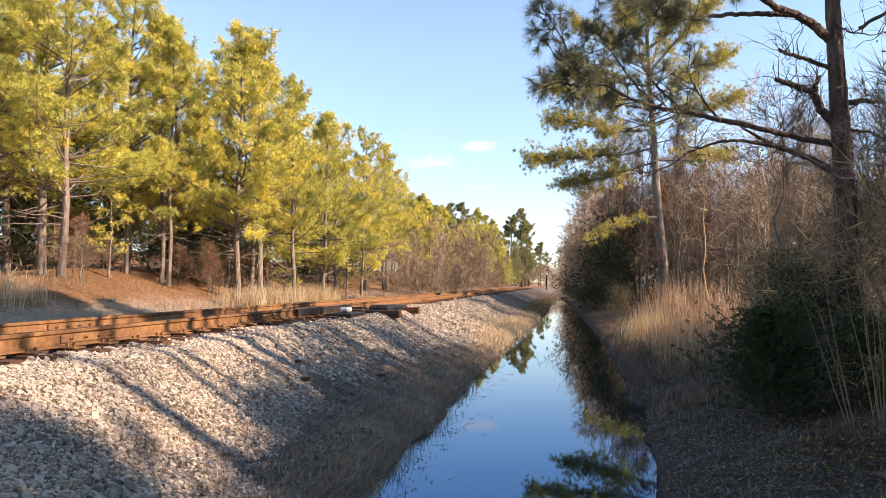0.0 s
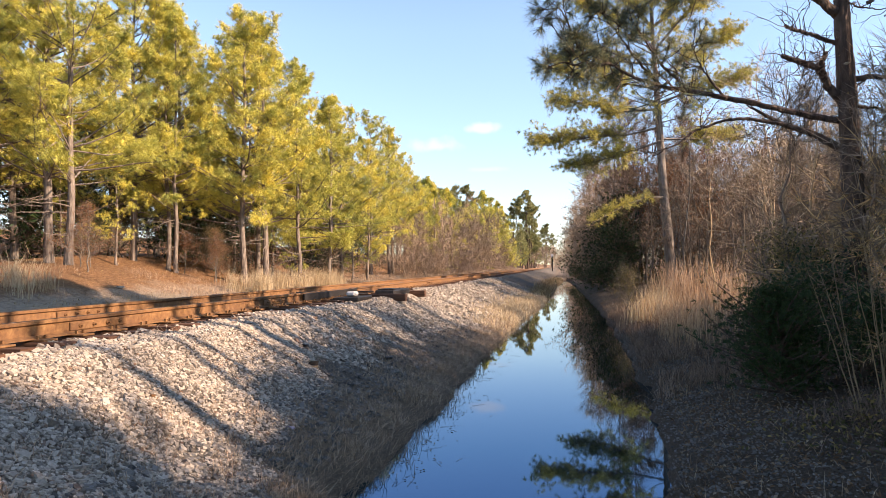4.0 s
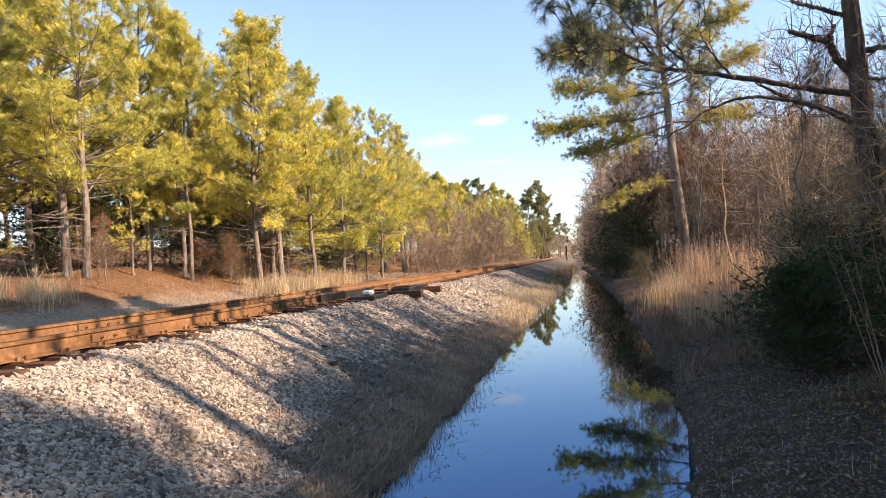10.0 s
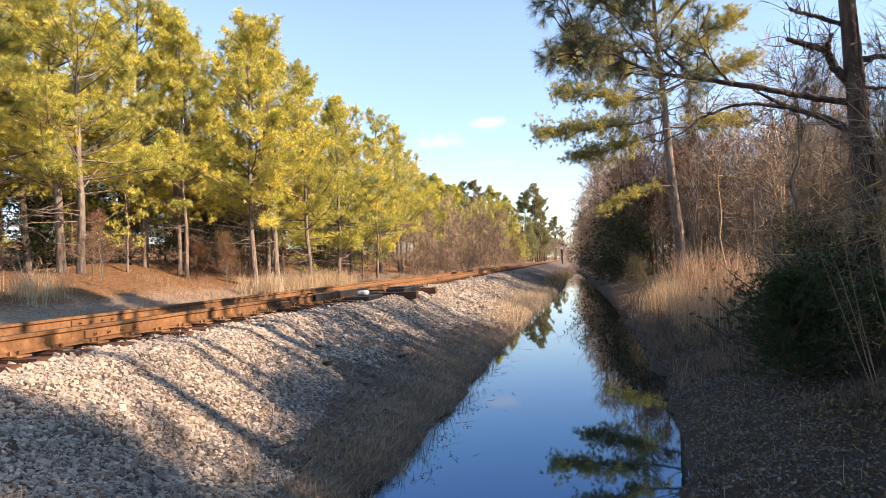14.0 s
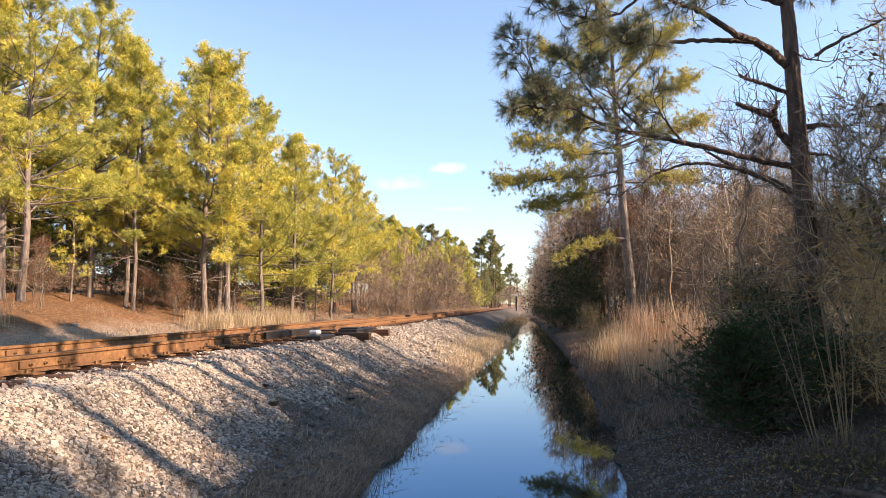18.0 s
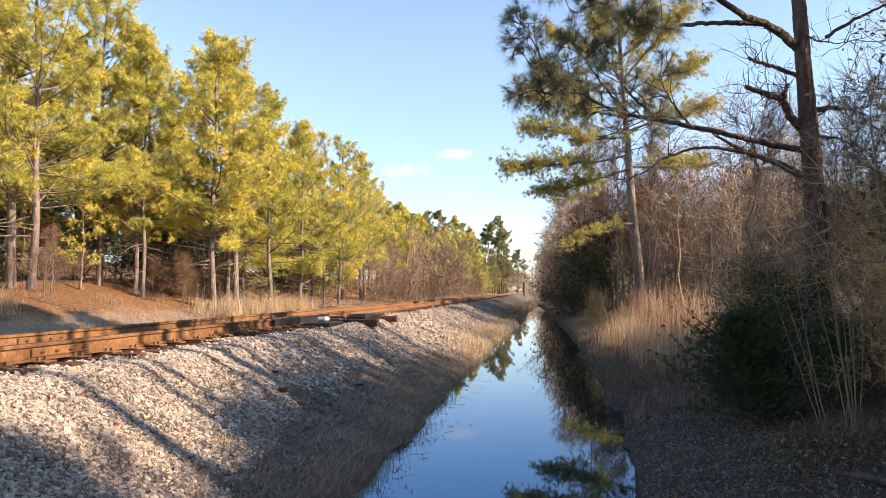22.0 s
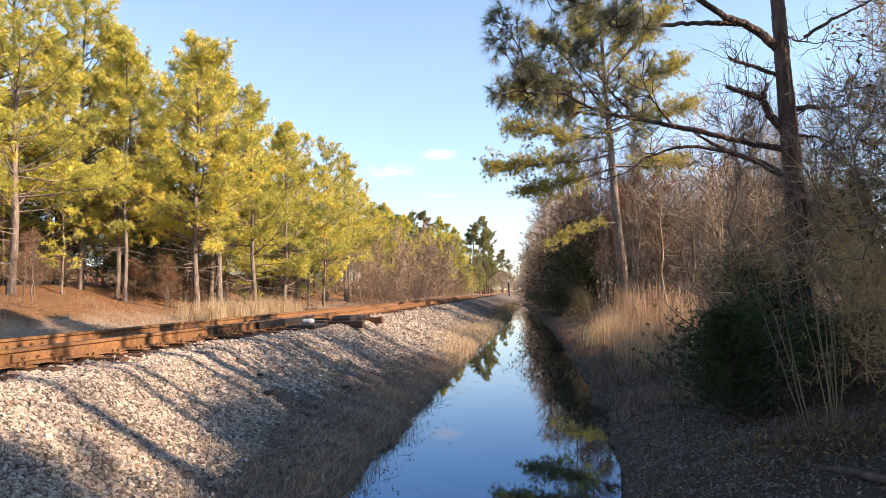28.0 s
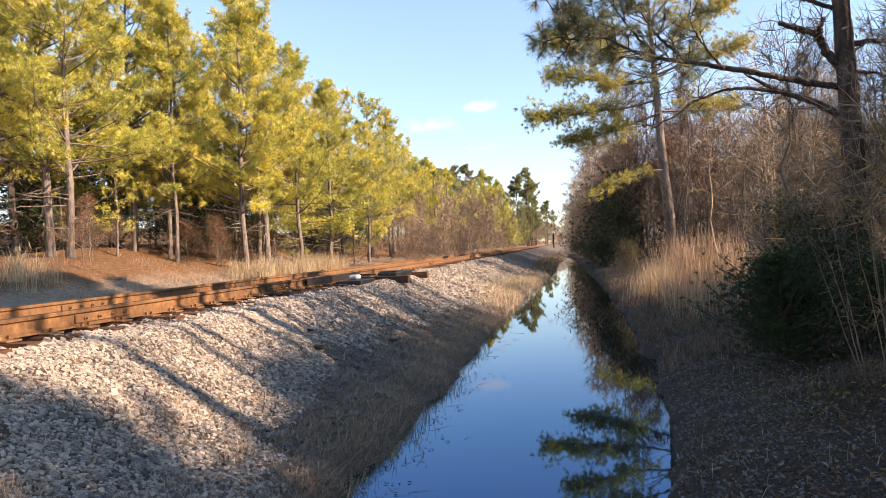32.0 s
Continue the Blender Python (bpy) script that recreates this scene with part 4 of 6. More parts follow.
for k in range(34):
    py = rng.uniform(50, 125)
    bush(TAN_BRUSH, k % 2, float(np.interp(py, [50, 80, 125], [-10.6, -9.0, -8.6])) - abs(rng.normal(0, 0.9)), py, rng.uniform(0.7, 1.25), "brush", "pale tan leafless brush in the sun along the railway", "shrub", "brush beyond the track")
for k in range(9):
    px, py = -15.5 - rng.uniform(0, 9), rng.uniform(20, 48)
    bush(BRUSH, int(rng.integers(0, 3)), px, py, rng.uniform(0.5, 1.0), "brush", "leafless brown brush under the pines", "shrub", "brush beyond the track")
for k in range(8):
    py = rng.uniform(78, 130)
    bush(BARE_FAR, int(rng.integers(0, 4)), -9.8 - rng.uniform(0, 8), py, rng.uniform(0.7, 1.0), "bare_tree", "leafless brown tree in the distant hedgerow", "tree", "bare trees beyond the track")
for k in range(12):
    bush(LEAFY, k % 2, -13.6 - rng.uniform(0, 5), rng.uniform(19.5, 33), rng.uniform(0.25, 0.42), "oak_seedling", "low russet-leaved oak brush at the foot of the pines", "shrub", "oak brush beyond the track")
for px, py, s in ((-15.0, 29, 0.7), (-19, 28, 0.8), (-11.0, 92, 1.3), (-8.6, 104, 1.4)):
    bush(EVERGREEN, 1, px, py, s, "evergreen_shrub", "small dark evergreen shrub under the trees", "shrub", "evergreens beyond the track")

for k in range(16):
    bush(BRUSH, int(rng.integers(0, 3)), -22 - rng.uniform(0, 16), rng.uniform(14, 80), rng.uniform(1.2, 2.2), "brush", "leafless brown brush in the depth of the pine wood", "shrub", "brush beyond the track")
for k in range(12):
    bush(BARE_FAR, int(rng.integers(0, 4)), -9.6 - rng.uniform(0, 9), rng.uniform(64, 115), rng.uniform(0.5, 0.8), "bare_tree", "leafless brown tree in the distant hedgerow", "tree", "bare trees beyond the track")

# near-black shrubs, here and below, stand in for shade behind the pines
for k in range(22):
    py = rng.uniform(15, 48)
    bush(DARK_EVERGREEN, k % 2, -18.5 - rng.uniform(0, 13) - (2.5 if py < 24 else 0), py, rng.uniform(0.9, 1.9), "evergreen_shrub", "near-black shrub added for the dark depth of the pine wood", "shrub", "evergreens beyond the track")

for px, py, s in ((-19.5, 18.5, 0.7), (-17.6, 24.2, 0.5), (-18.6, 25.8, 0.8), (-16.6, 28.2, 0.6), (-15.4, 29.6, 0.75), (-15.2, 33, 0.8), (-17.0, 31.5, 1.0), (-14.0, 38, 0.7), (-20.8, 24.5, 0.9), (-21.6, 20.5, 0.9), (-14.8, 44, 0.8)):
    bush(DARK_EVERGREEN, 1, px, py, s, "evergreen_shrub", "near-black shrub added as shade between the pine trunks", "shrub", "evergreens beyond the track")

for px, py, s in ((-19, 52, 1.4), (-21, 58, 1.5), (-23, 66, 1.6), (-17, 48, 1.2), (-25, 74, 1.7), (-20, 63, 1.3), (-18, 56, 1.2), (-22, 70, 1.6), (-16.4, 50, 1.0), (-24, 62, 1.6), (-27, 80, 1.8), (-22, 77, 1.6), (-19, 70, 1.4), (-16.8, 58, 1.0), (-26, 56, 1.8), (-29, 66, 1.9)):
    bush(DARK_EVERGREEN, 0, px, py, s, "evergreen_shrub", "near-black shrub added for the dark depth of the pine wood", "shrub", "evergreens beyond the track")

# the leafless wood on the other bank; a glade between y 18 and 40 lets the sun through
BARE_LABEL = "slender leafless grey tree in a tangled winter wood"


def glade(x, y):
    return 19.0 < y + 0.12 * x < 41


def wood(n, x0, spread, y0, y1, bias, s0, s1, open_glade=True):
    made = 0
    while made < n:
        py = y0 + (y1 - y0) * rng.uniform(0, 1) ** bias
        px = float(water_right(py)) + x0 + abs(rng.normal(0, spread))
        if open_glade and glade(px, py):
            continue
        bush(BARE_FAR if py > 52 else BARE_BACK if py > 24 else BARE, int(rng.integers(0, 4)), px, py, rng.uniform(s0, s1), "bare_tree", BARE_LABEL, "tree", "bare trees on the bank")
        made += 1


wood(46, 2.0, 3.5, 42, 130, 1.2, 0.8, 1.0)
wood(24, 5.5, 9.0, 38, 66, 1.2, 0.8, 1.05)
wood(16, 1.2, 0.8, 52, 120, 1.0, 0.8, 1.0)
wood(12, 0.3, 2.5, 130, 320, 1.0, 0.9, 1.2)
wood(11, 8.5, 7.0, 9, 18, 1.0, 0.7, 1.0)
wood(11, 5.0, 7.0, 25, 42, 1.0, 0.4, 0.62, False)
wood(5, 9.0, 9.0, -14, 2, 1.0, 0.7, 0.9)
for k in range(34):
    py = 24 + 90 * rng.uniform(0, 1) ** 1.2
    px = float(water_right(py)) + (1.2 if py > 42 else 6.0) + abs(rng.normal(0, 1.5))
    bush(BRUSH, int(rng.integers(0, 3)), px, py, rng.uniform(0.9, 1.5), "brush", "tangled leafless brush on the ditch bank", "shrub", "brush on the bank")
for k in range(12):
    py = rng.uniform(9.0, 16.5)
    px = float(water_right(py)) + 2.9 + abs(rng.normal(0, 1.8))
    bush(BRUSH, int(rng.integers(0, 3)), px, py, rng.uniform(0.6, 1.0), "brush", "tangled leafless brush on the ditch bank", "shrub", "brush on the bank")
for px, py, k, s in ((5.2, 9.3, 0, 1.0), (5.8, 10.8, 2, 0.9), (5.4, 12.3, 0, 0.6), (5.7, 8.5, 0, 0.8), (6.6, 12.5, 2, 0.8), (4.9, 14.0, 1, 0.55), (3.4, 12.0, 1, 0.45)):
    bush(TANGLE, k, px, py, s, "thicket_shrub", "tangled thicket shrub with pale twigs and sparse tan leaves", "shrub", "thicket on the bank")
PALE_TREE = [bare_meshes("pale_tree", 6.8, 0.085, 24, 700, 91, 0.42, 0.2, TWIG_PALE, TWIG_PALE, 0.5, 0.006, 0.6)[:3]]
SAPLINGS = [bare_meshes("sapling", h, d, 9, 160, s, 0.2, 0.3, BARK_GREY, TWIG, 1.0, 0.008, 0.6)[:3] for h, d, s in ((5.6, 0.055, 92), (4.6, 0.045, 93), (6.8, 0.07, 94))]
for k in range(18):
    py = rng.uniform(24, 42)
    bush(SAPLINGS, k % 3, float(water_right(py)) + 2.4 + rng.uniform(0, 6.5), py, rng.uniform(0.75, 1.15), "sapling", "slender leafless sapling with a pale sunlit stem", "tree", "saplings on the bank")
PALE_SAPLINGS = [bare_meshes("pale_sapling", h, d, 10, 120, s, 0.24, 0.25, TWIG_PALE, TWIG_PALE, 0.9, 0.006, 0.5)[:3] for h, d, s in ((5.6, 0.045, 95), (4.4, 0.035, 96))]
for k in range(20):
    py = rng.uniform(11.5, 22)
    bush(PALE_SAPLINGS, k % 2, float(water_right(py)) + 2.7 + rng.uniform(0, 3.4), py, rng.uniform(0.6, 1.0), "sapling", "slender pale leafless sapling in the thicket", "tree", "saplings on the bank")
for px, py, s in ((6.9, 25.0, 0.9), (8.3, 30, 1.45), (5.2, 15.5, 0.7)):
    bush(PALE_TREE, 0, px, py, s, "pale_tree", "thin pale-barked leafless tree lit by the sun", "tree", "bare trees on the bank")
# near-black shrubs stand in for the dark foot and depth of this wood
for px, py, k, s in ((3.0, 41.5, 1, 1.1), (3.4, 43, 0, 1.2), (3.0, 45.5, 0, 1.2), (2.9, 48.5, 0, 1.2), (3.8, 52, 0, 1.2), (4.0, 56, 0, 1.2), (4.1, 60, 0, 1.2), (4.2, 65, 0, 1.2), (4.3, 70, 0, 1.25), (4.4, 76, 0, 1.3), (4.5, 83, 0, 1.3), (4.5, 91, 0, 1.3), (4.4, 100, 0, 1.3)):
    bush(DARK_EVERGREEN, k, px, py, s, "evergreen_shrub", "near-black shrub added as shade at the foot of the wood", "shrub", "evergreens on the bank")
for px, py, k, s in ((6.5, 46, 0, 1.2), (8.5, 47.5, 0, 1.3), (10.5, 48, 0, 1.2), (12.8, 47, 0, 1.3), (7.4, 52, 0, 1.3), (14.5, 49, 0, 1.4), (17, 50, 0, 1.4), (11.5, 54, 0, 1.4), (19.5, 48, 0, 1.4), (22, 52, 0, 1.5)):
    bush(DARK_EVERGREEN, k, px, py, s, "evergreen_shrub", "near-black shrub added for the shaded depth of the wood", "shrub", "evergreens on the bank")
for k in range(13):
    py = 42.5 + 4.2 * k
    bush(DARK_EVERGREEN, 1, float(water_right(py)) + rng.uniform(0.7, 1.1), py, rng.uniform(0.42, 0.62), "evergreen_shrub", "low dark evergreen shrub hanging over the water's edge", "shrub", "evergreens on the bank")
bush(EVERGREEN, 1, 2.3, 25.2, 0.52, "evergreen_shrub", "small olive-leaved shrub lit by the sun at the water", "shrub", "evergreens on the bank")
# unseen tall brush, evergreens, poles, pines added beside the camera to shade the bank
for k in range(20):
    px, py = rng.uniform(4.6, 9.5), rng.uniform(-3, 8)
    if px > 0.62 * py + 1.2:
        bush(BRUSH, int(rng.integers(0, 3)), px, py, rng.uniform(0.75, 1.0), "brush", "tangled leafless brush on the ditch bank", "shrub", "brush on the bank")
for px, py, s in ((4.6, 2.4, 0.85), (5.0, 4.6, 0.9), (4.7, 0.9, 0.9), (5.2, 6.2, 0.92), (4.8, -0.6, 0.9), (5.0, -2.2, 0.95), (4.6, 3.5, 0.85), (5.3, 7.2, 1.0)):
    bush(EVERGREEN, 0, px, py, s, "evergreen_shrub", "dense evergreen shrub with small glossy leaves", "shrub", "evergreens on the bank")
for px, py, s in ((5.5, 2.6, 0.72), (5.5, 3.6, 1.05), (5.6, 4.6, 0.84), (5.6, 5.5, 0.95), (5.7, 6.4, 1.02), (5.8, 7.3, 1.04), (6.4, 7.9, 1.08), (8.0, 9.3, 0.9), (8.8, 10.8, 1.0), (8.2, 12.4, 0.9), (8.6, 13.4, 0.95), (8.9, 14.4, 1.0), (9.3, 15.3, 0.9)):
    bush(SHADE_SHRUBS, 0, px, py, s, "evergreen_shrub", "unseen tall dense evergreen shrub, added to shade the bank", "shrub", "evergreens on the bank")
for px, py, s in ((4.9, 5.4, 0.32), (5.1, 6.4, 0.34), (5.2, 7.3, 0.34), (4.9, 8.3, 0.3)):
    bush(SHADE_SHRUBS, 0, px, py, s, "evergreen_shrub", "unseen low dense evergreen shrub, added to shade the bank", "shrub", "evergreens on the bank")
for px, py, s in ((8.6, -0.6, 0.8), (9.0, 0.9, 0.75), (8.7, 2.2, 1.06), (9.2, 3.5, 1.02), (8.8, 4.6, 1.13), (9.1, 5.9, 1.2), (8.9, 7.0, 1.2), (9.3, 8.1, 1.25), (8.8, 9.2, 1.1), (9.4, 10.2, 1.3), (9.0, 11.2, 1.2), (9.5, 12.2, 1.32)):
    bush(SHADE_SHRUBS, 0, px, py, s, "evergreen_shrub", "unseen tall dense evergreen shrub, added to shade the bank", "shrub", "evergreens on the bank")
# unseen trunks set so that their shadows streak the slope at yt
for yt, px, s in ((5.5, 10.5, 0.8), (6.7, 12, 0.85), (9.95, 11, 0.8), (11.9, 12.5, 0.85), (13.8, 11, 0.8), (6.1, 8.4, 0.7), (7.3, 8.8, 0.75), (8.4, 9.2, 0.85), (9.4, 9.8, 0.8), (11.2, 8.8, 0.85), (12.3, 10.0, 0.9), (13.1, 8.4, 0.8), (14.2, 9.0, 0.85), (15.6, 9.6, 0.9), (17.6, 10.5, 0.95)):
    bush(POLES, 0, px, yt - 0.12 * (px + 4.2), s, "bare_tree", BARE_LABEL, "tree", "bare trees on the bank")
for px, py, k, s in ((19.5, 1.2, 1, 0.9),):
    stand(PINES, k, px, py, s, label="pine standing in the wood beside the ditch", group="pines on the near bank")
# unseen crowns added to shade the rails and the verge beyond
for px, py, k, s in ((8.3, 7.4, 1, 0.82), (9.6, 9.6, 0, 0.9), (10.4, 12.2, 1, 0.95), (11.5, 14.5, 0, 0.9)):
    stand(UMBRELLA_PINES, k, px, py, s, label="tall pine with a bare trunk in the wood beside the ditch", group="pines on the near bank")
for px, py, k, s in ((5.9, 9.9, 2, 1.0), (7.6, 13.6, 2, 1.1), (3.9, 8.5, 1, 0.55), (3.7, 7.7, 1, 0.42), (4.1, 7.3, 0, 0.4), (3.5, 7.0, 1, 0.3), (4.0, 9.2, 0, 0.5)):
    bush(TANGLE, k, px, py, s, "thicket_shrub", "tall tangled thicket round the pine, twigs coloured golden as if sunlit", "shrub", "thicket on the bank")
t, b, w, nodes = bare_meshes("sparse_oak", 7.4, 0.09, 24, 420, 97, 0.42, 0.3, BARK_GREY, TWIG_PALE, 0.5, 0.005, 0.5, 0.25)
SPARSE_OAK = [(t, b, w, leaf_cluster("sparse_oak_leaves", nodes, 330, 0.12, 0.045, DEAD_LEAF, 97))]
for px, py, s in ((5.25, 9.4, 1.0), (5.9, 11.2, 0.9)):
    bush(SPARSE_OAK, 0, px, py, s, "oak_sapling", "thin oak with a few curled brown leaves still on it", "tree", "oaks on the bank")
for px, py, s in ((-1.6, 240, 1.6), (-0.6, 190, 1.2), (0.6, 170, 1.4), (-2.6, 290, 1.8), (-10.5, 260, 2.4), (-9.0, 210, 1.8), (-12, 330, 2.6), (-13.5, 390, 3.0)):
    bush(BRUSH, 1, px, py, s, "brush", "leafless orange-brown brush at the far end of the line", "shrub", "brush on the bank")
for px, py, s in ((-3.6, 200, 2.0), (-2.0, 210, 1.8), (-0.9, 190, 1.5), (-4.6, 186, 1.6), (-0.2, 205, 1.7), (-3.0, 230, 2.2), (-5.4, 205, 1.8)):
    bush(TAN_BRUSH, 0, px, py, s, "brush", "leafless orange-brown brush at the far end of the line", "shrub", "brush on the bank")
for px, py, k, s in ((-11.5, 280, 0, 1.0), (-13.5, 340, 1, 1.1), (-10.2, 240, 2, 0.9), (-15.5, 420, 0, 1.2), (1.8, 380, 1, 1.0), (3.5, 330, 2, 0.9)):
    stand(FAR_PINES, k, px, py, s, label="distant dark green pine standing beside the railway", group="distant pines")
for px, py, k, s in ((7.7, 40, 0, 1.4), (9.3, 41.5, 0, 1.25), (11.2, 41, 1, 1.5), (6.6, 42.5, 1, 1.4), (4.6, 44, 0, 1.1), (4.4, 52, 0, 1.2), (3.9, 62, 0, 1.2), (12.5, 40, 0, 0.9), (8.5, 37.5, 0, 0.95), (10.2, 38.5, 0, 1.1), (11.5, 30, 0, 0.8), (6.5, 44.5, 0, 1.0), (9.0, 45.5, 0, 1.2), (11.0, 44, 1, 1.3), (13.5, 46, 0, 1.1), (8.2, 50, 0, 1.2), (15.5, 45, 0, 1.1), (7.5, 43, 1, 1.1)):
    bush(LEAFY, k, px, py, s, "oak_sapling", "young oak that keeps its russet dead leaves", "tree", "oaks on the bank")
for px, py, k, s in ((3.1, 8.1, 1, 0.32), (3.5, 9.0, 1, 0.3), (3.1, 9.3, 1, 0.42)):
    bush(DARK_EVERGREEN, k, px, py, s, "evergreen_shrub", "low dark evergreen undergrowth beside the juniper", "shrub", "evergreens on the bank")
for px, py, k, s in ((4.3, 46, 0, 1.2), (4.2, 54, 0, 1.2), (4.0, 66, 0, 1.3), (4.2, 13, 1, 0.6), (3.2, 10.6, 1, 0.6)):
    bush(EVERGREEN, k, px, py, s, "evergreen_shrub", "dense evergreen shrub with small glossy leaves", "shrub", "evergreens on the bank")


# ---- the large pine on the near bank and its fellow farther along ----
BIG_LIMBS = {
    "limb_long": [(4.03, 11.00, 3.94), (3.32, 10.85, 4.08), (2.79, 10.70, 4.20), (2.31, 10.55, 4.28), (1.82, 10.40, 4.36), (1.41, 10.25, 4.42), (1.04, 10.10, 4.52), (0.68, 9.95, 4.70), (0.30, 9.80, 4.86), (-0.04, 9.65, 5.06)],
    "limb_low": [(4.01, 11.00, 3.55), (3.67, 10.93, 3.74), (3.24, 10.85, 3.89), (2.88, 10.77, 4.06), (2.66, 10.70, 4.18)],
    "thin_low": [(3.22, 10.80, 3.90), (2.67, 10.60, 3.96), (2.27, 10.40, 3.92), (1.85, 10.20, 3.76), (1.58, 10.00, 3.55), (1.25, 9.80, 3.42), (0.92, 9.60, 3.37)],
    "limb_up": [(4.04, 11.00, 5.48), (3.71, 10.82, 5.70), (3.43, 10.65, 5.79), (3.12, 10.47, 5.84), (2.71, 10.30, 6.06), (2.49, 10.12, 6.10), (2.16, 9.95, 6.15), (1.68, 9.78, 6.32), (1.28, 9.60, 6.48)],
    "limb_up2": [(3.48, 10.80, 5.84), (3.09, 10.62, 5.81), (2.69, 10.43, 5.76), (2.13, 10.25, 5.69), (1.75, 10.07, 5.61), (1.38, 9.88, 5.60), (1.05, 9.70, 5.68)],
    "limb_top": [(3.97, 11.00, 6.52), (3.61, 10.90, 6.59), (3.34, 10.80, 6.61), (3.10, 10.70, 6.70), (2.68, 10.60, 6.94)],
    "stub_a": [(4.02, 11.00, 5.07), (3.61, 10.93, 5.23), (3.37, 10.87, 5.29), (3.23, 10.80, 5.34)],
    "elbow": [(4.07, 11.00, 4.21), (3.85, 10.93, 4.43), (3.74, 10.87, 4.62), (3.67, 10.80, 4.71)],
    "stub_b": [(3.68, 10.80, 4.68), (3.41, 10.70, 4.76), (3.12, 10.60, 4.84)],
    "stub_c": [(3.71, 10.80, 4.63), (3.70, 10.75, 4.76), (3.74, 10.70, 4.87)],
    "limb_r": [(4.07, 11.00, 6.52), (4.33, 11.10, 6.70), (4.59, 11.20, 6.86), (4.94, 11.30, 7.09)],
    "limb_r2": [(4.12, 11.00, 4.54), (4.53, 11.20, 4.62), (4.91, 11.40, 4.63), (5.46, 11.60, 4.76)],
    "limb_r3": [(4.14, 11.00, 4.15), (4.54, 11.10, 4.14), (4.88, 11.20, 3.99), (5.20, 11.30, 3.94)],
    "curl": [(4.02, 11.00, 5.69), (4.08, 10.90, 5.70), (4.19, 10.80, 5.54), (4.44, 10.70, 5.44), (4.73, 10.60, 5.47)],
    "cross": [(3.81, 9.50, 5.15), (4.12, 9.43, 5.31), (4.41, 9.35, 5.43), (4.70, 9.27, 5.55), (4.95, 9.20, 5.69)],
    "side_a": [(1.41, 10.30, 4.43), (1.05, 10.17, 4.84), (0.75, 10.03, 5.23), (0.51, 9.90, 5.52)],
    "side_b": [(0.68, 9.90, 4.68), (0.34, 9.80, 4.63), (0.06, 9.70, 4.69), (-0.18, 9.60, 4.59)],
    "side_c": [(1.82, 10.40, 4.36), (1.42, 10.27, 4.73), (1.16, 10.13, 5.08), (0.99, 10.00, 5.33)],
    "side_d": [(0.29, 9.70, 4.83), (0.09, 9.60, 5.27), (-0.11, 9.50, 5.58)],
    "side_e": [(1.74, 9.90, 6.31), (1.38, 9.80, 5.99), (1.06, 9.70, 5.85), (0.53, 9.60, 5.96), (0.22, 9.50, 6.04)],
    "side_f": [(2.33, 10.60, 4.29), (2.01, 10.45, 4.68), (1.83, 10.30, 5.02)],
}


def furrowed(points, radii, sides, depth, r):
    """A limb or trunk whose bark stands in uneven plates."""
    v, f = bent_tube(points, radii, sides)
    v, points = np.array(v), np.array(points)
    n = len(points)
    ring = v[:n * sides].reshape(n, sides, 3)
    plate = np.kron(r.uniform(-1, 1, ((n + 3) // 4, sides)), np.ones((4, 1)))[:n] + 0.6 * r.uniform(-1, 1, (n, sides))
    v[:n * sides] = (points[:, None] + (ring - points[:, None]) * (1 + depth * plate)[..., None]).reshape(-1, 3)
    return v, f


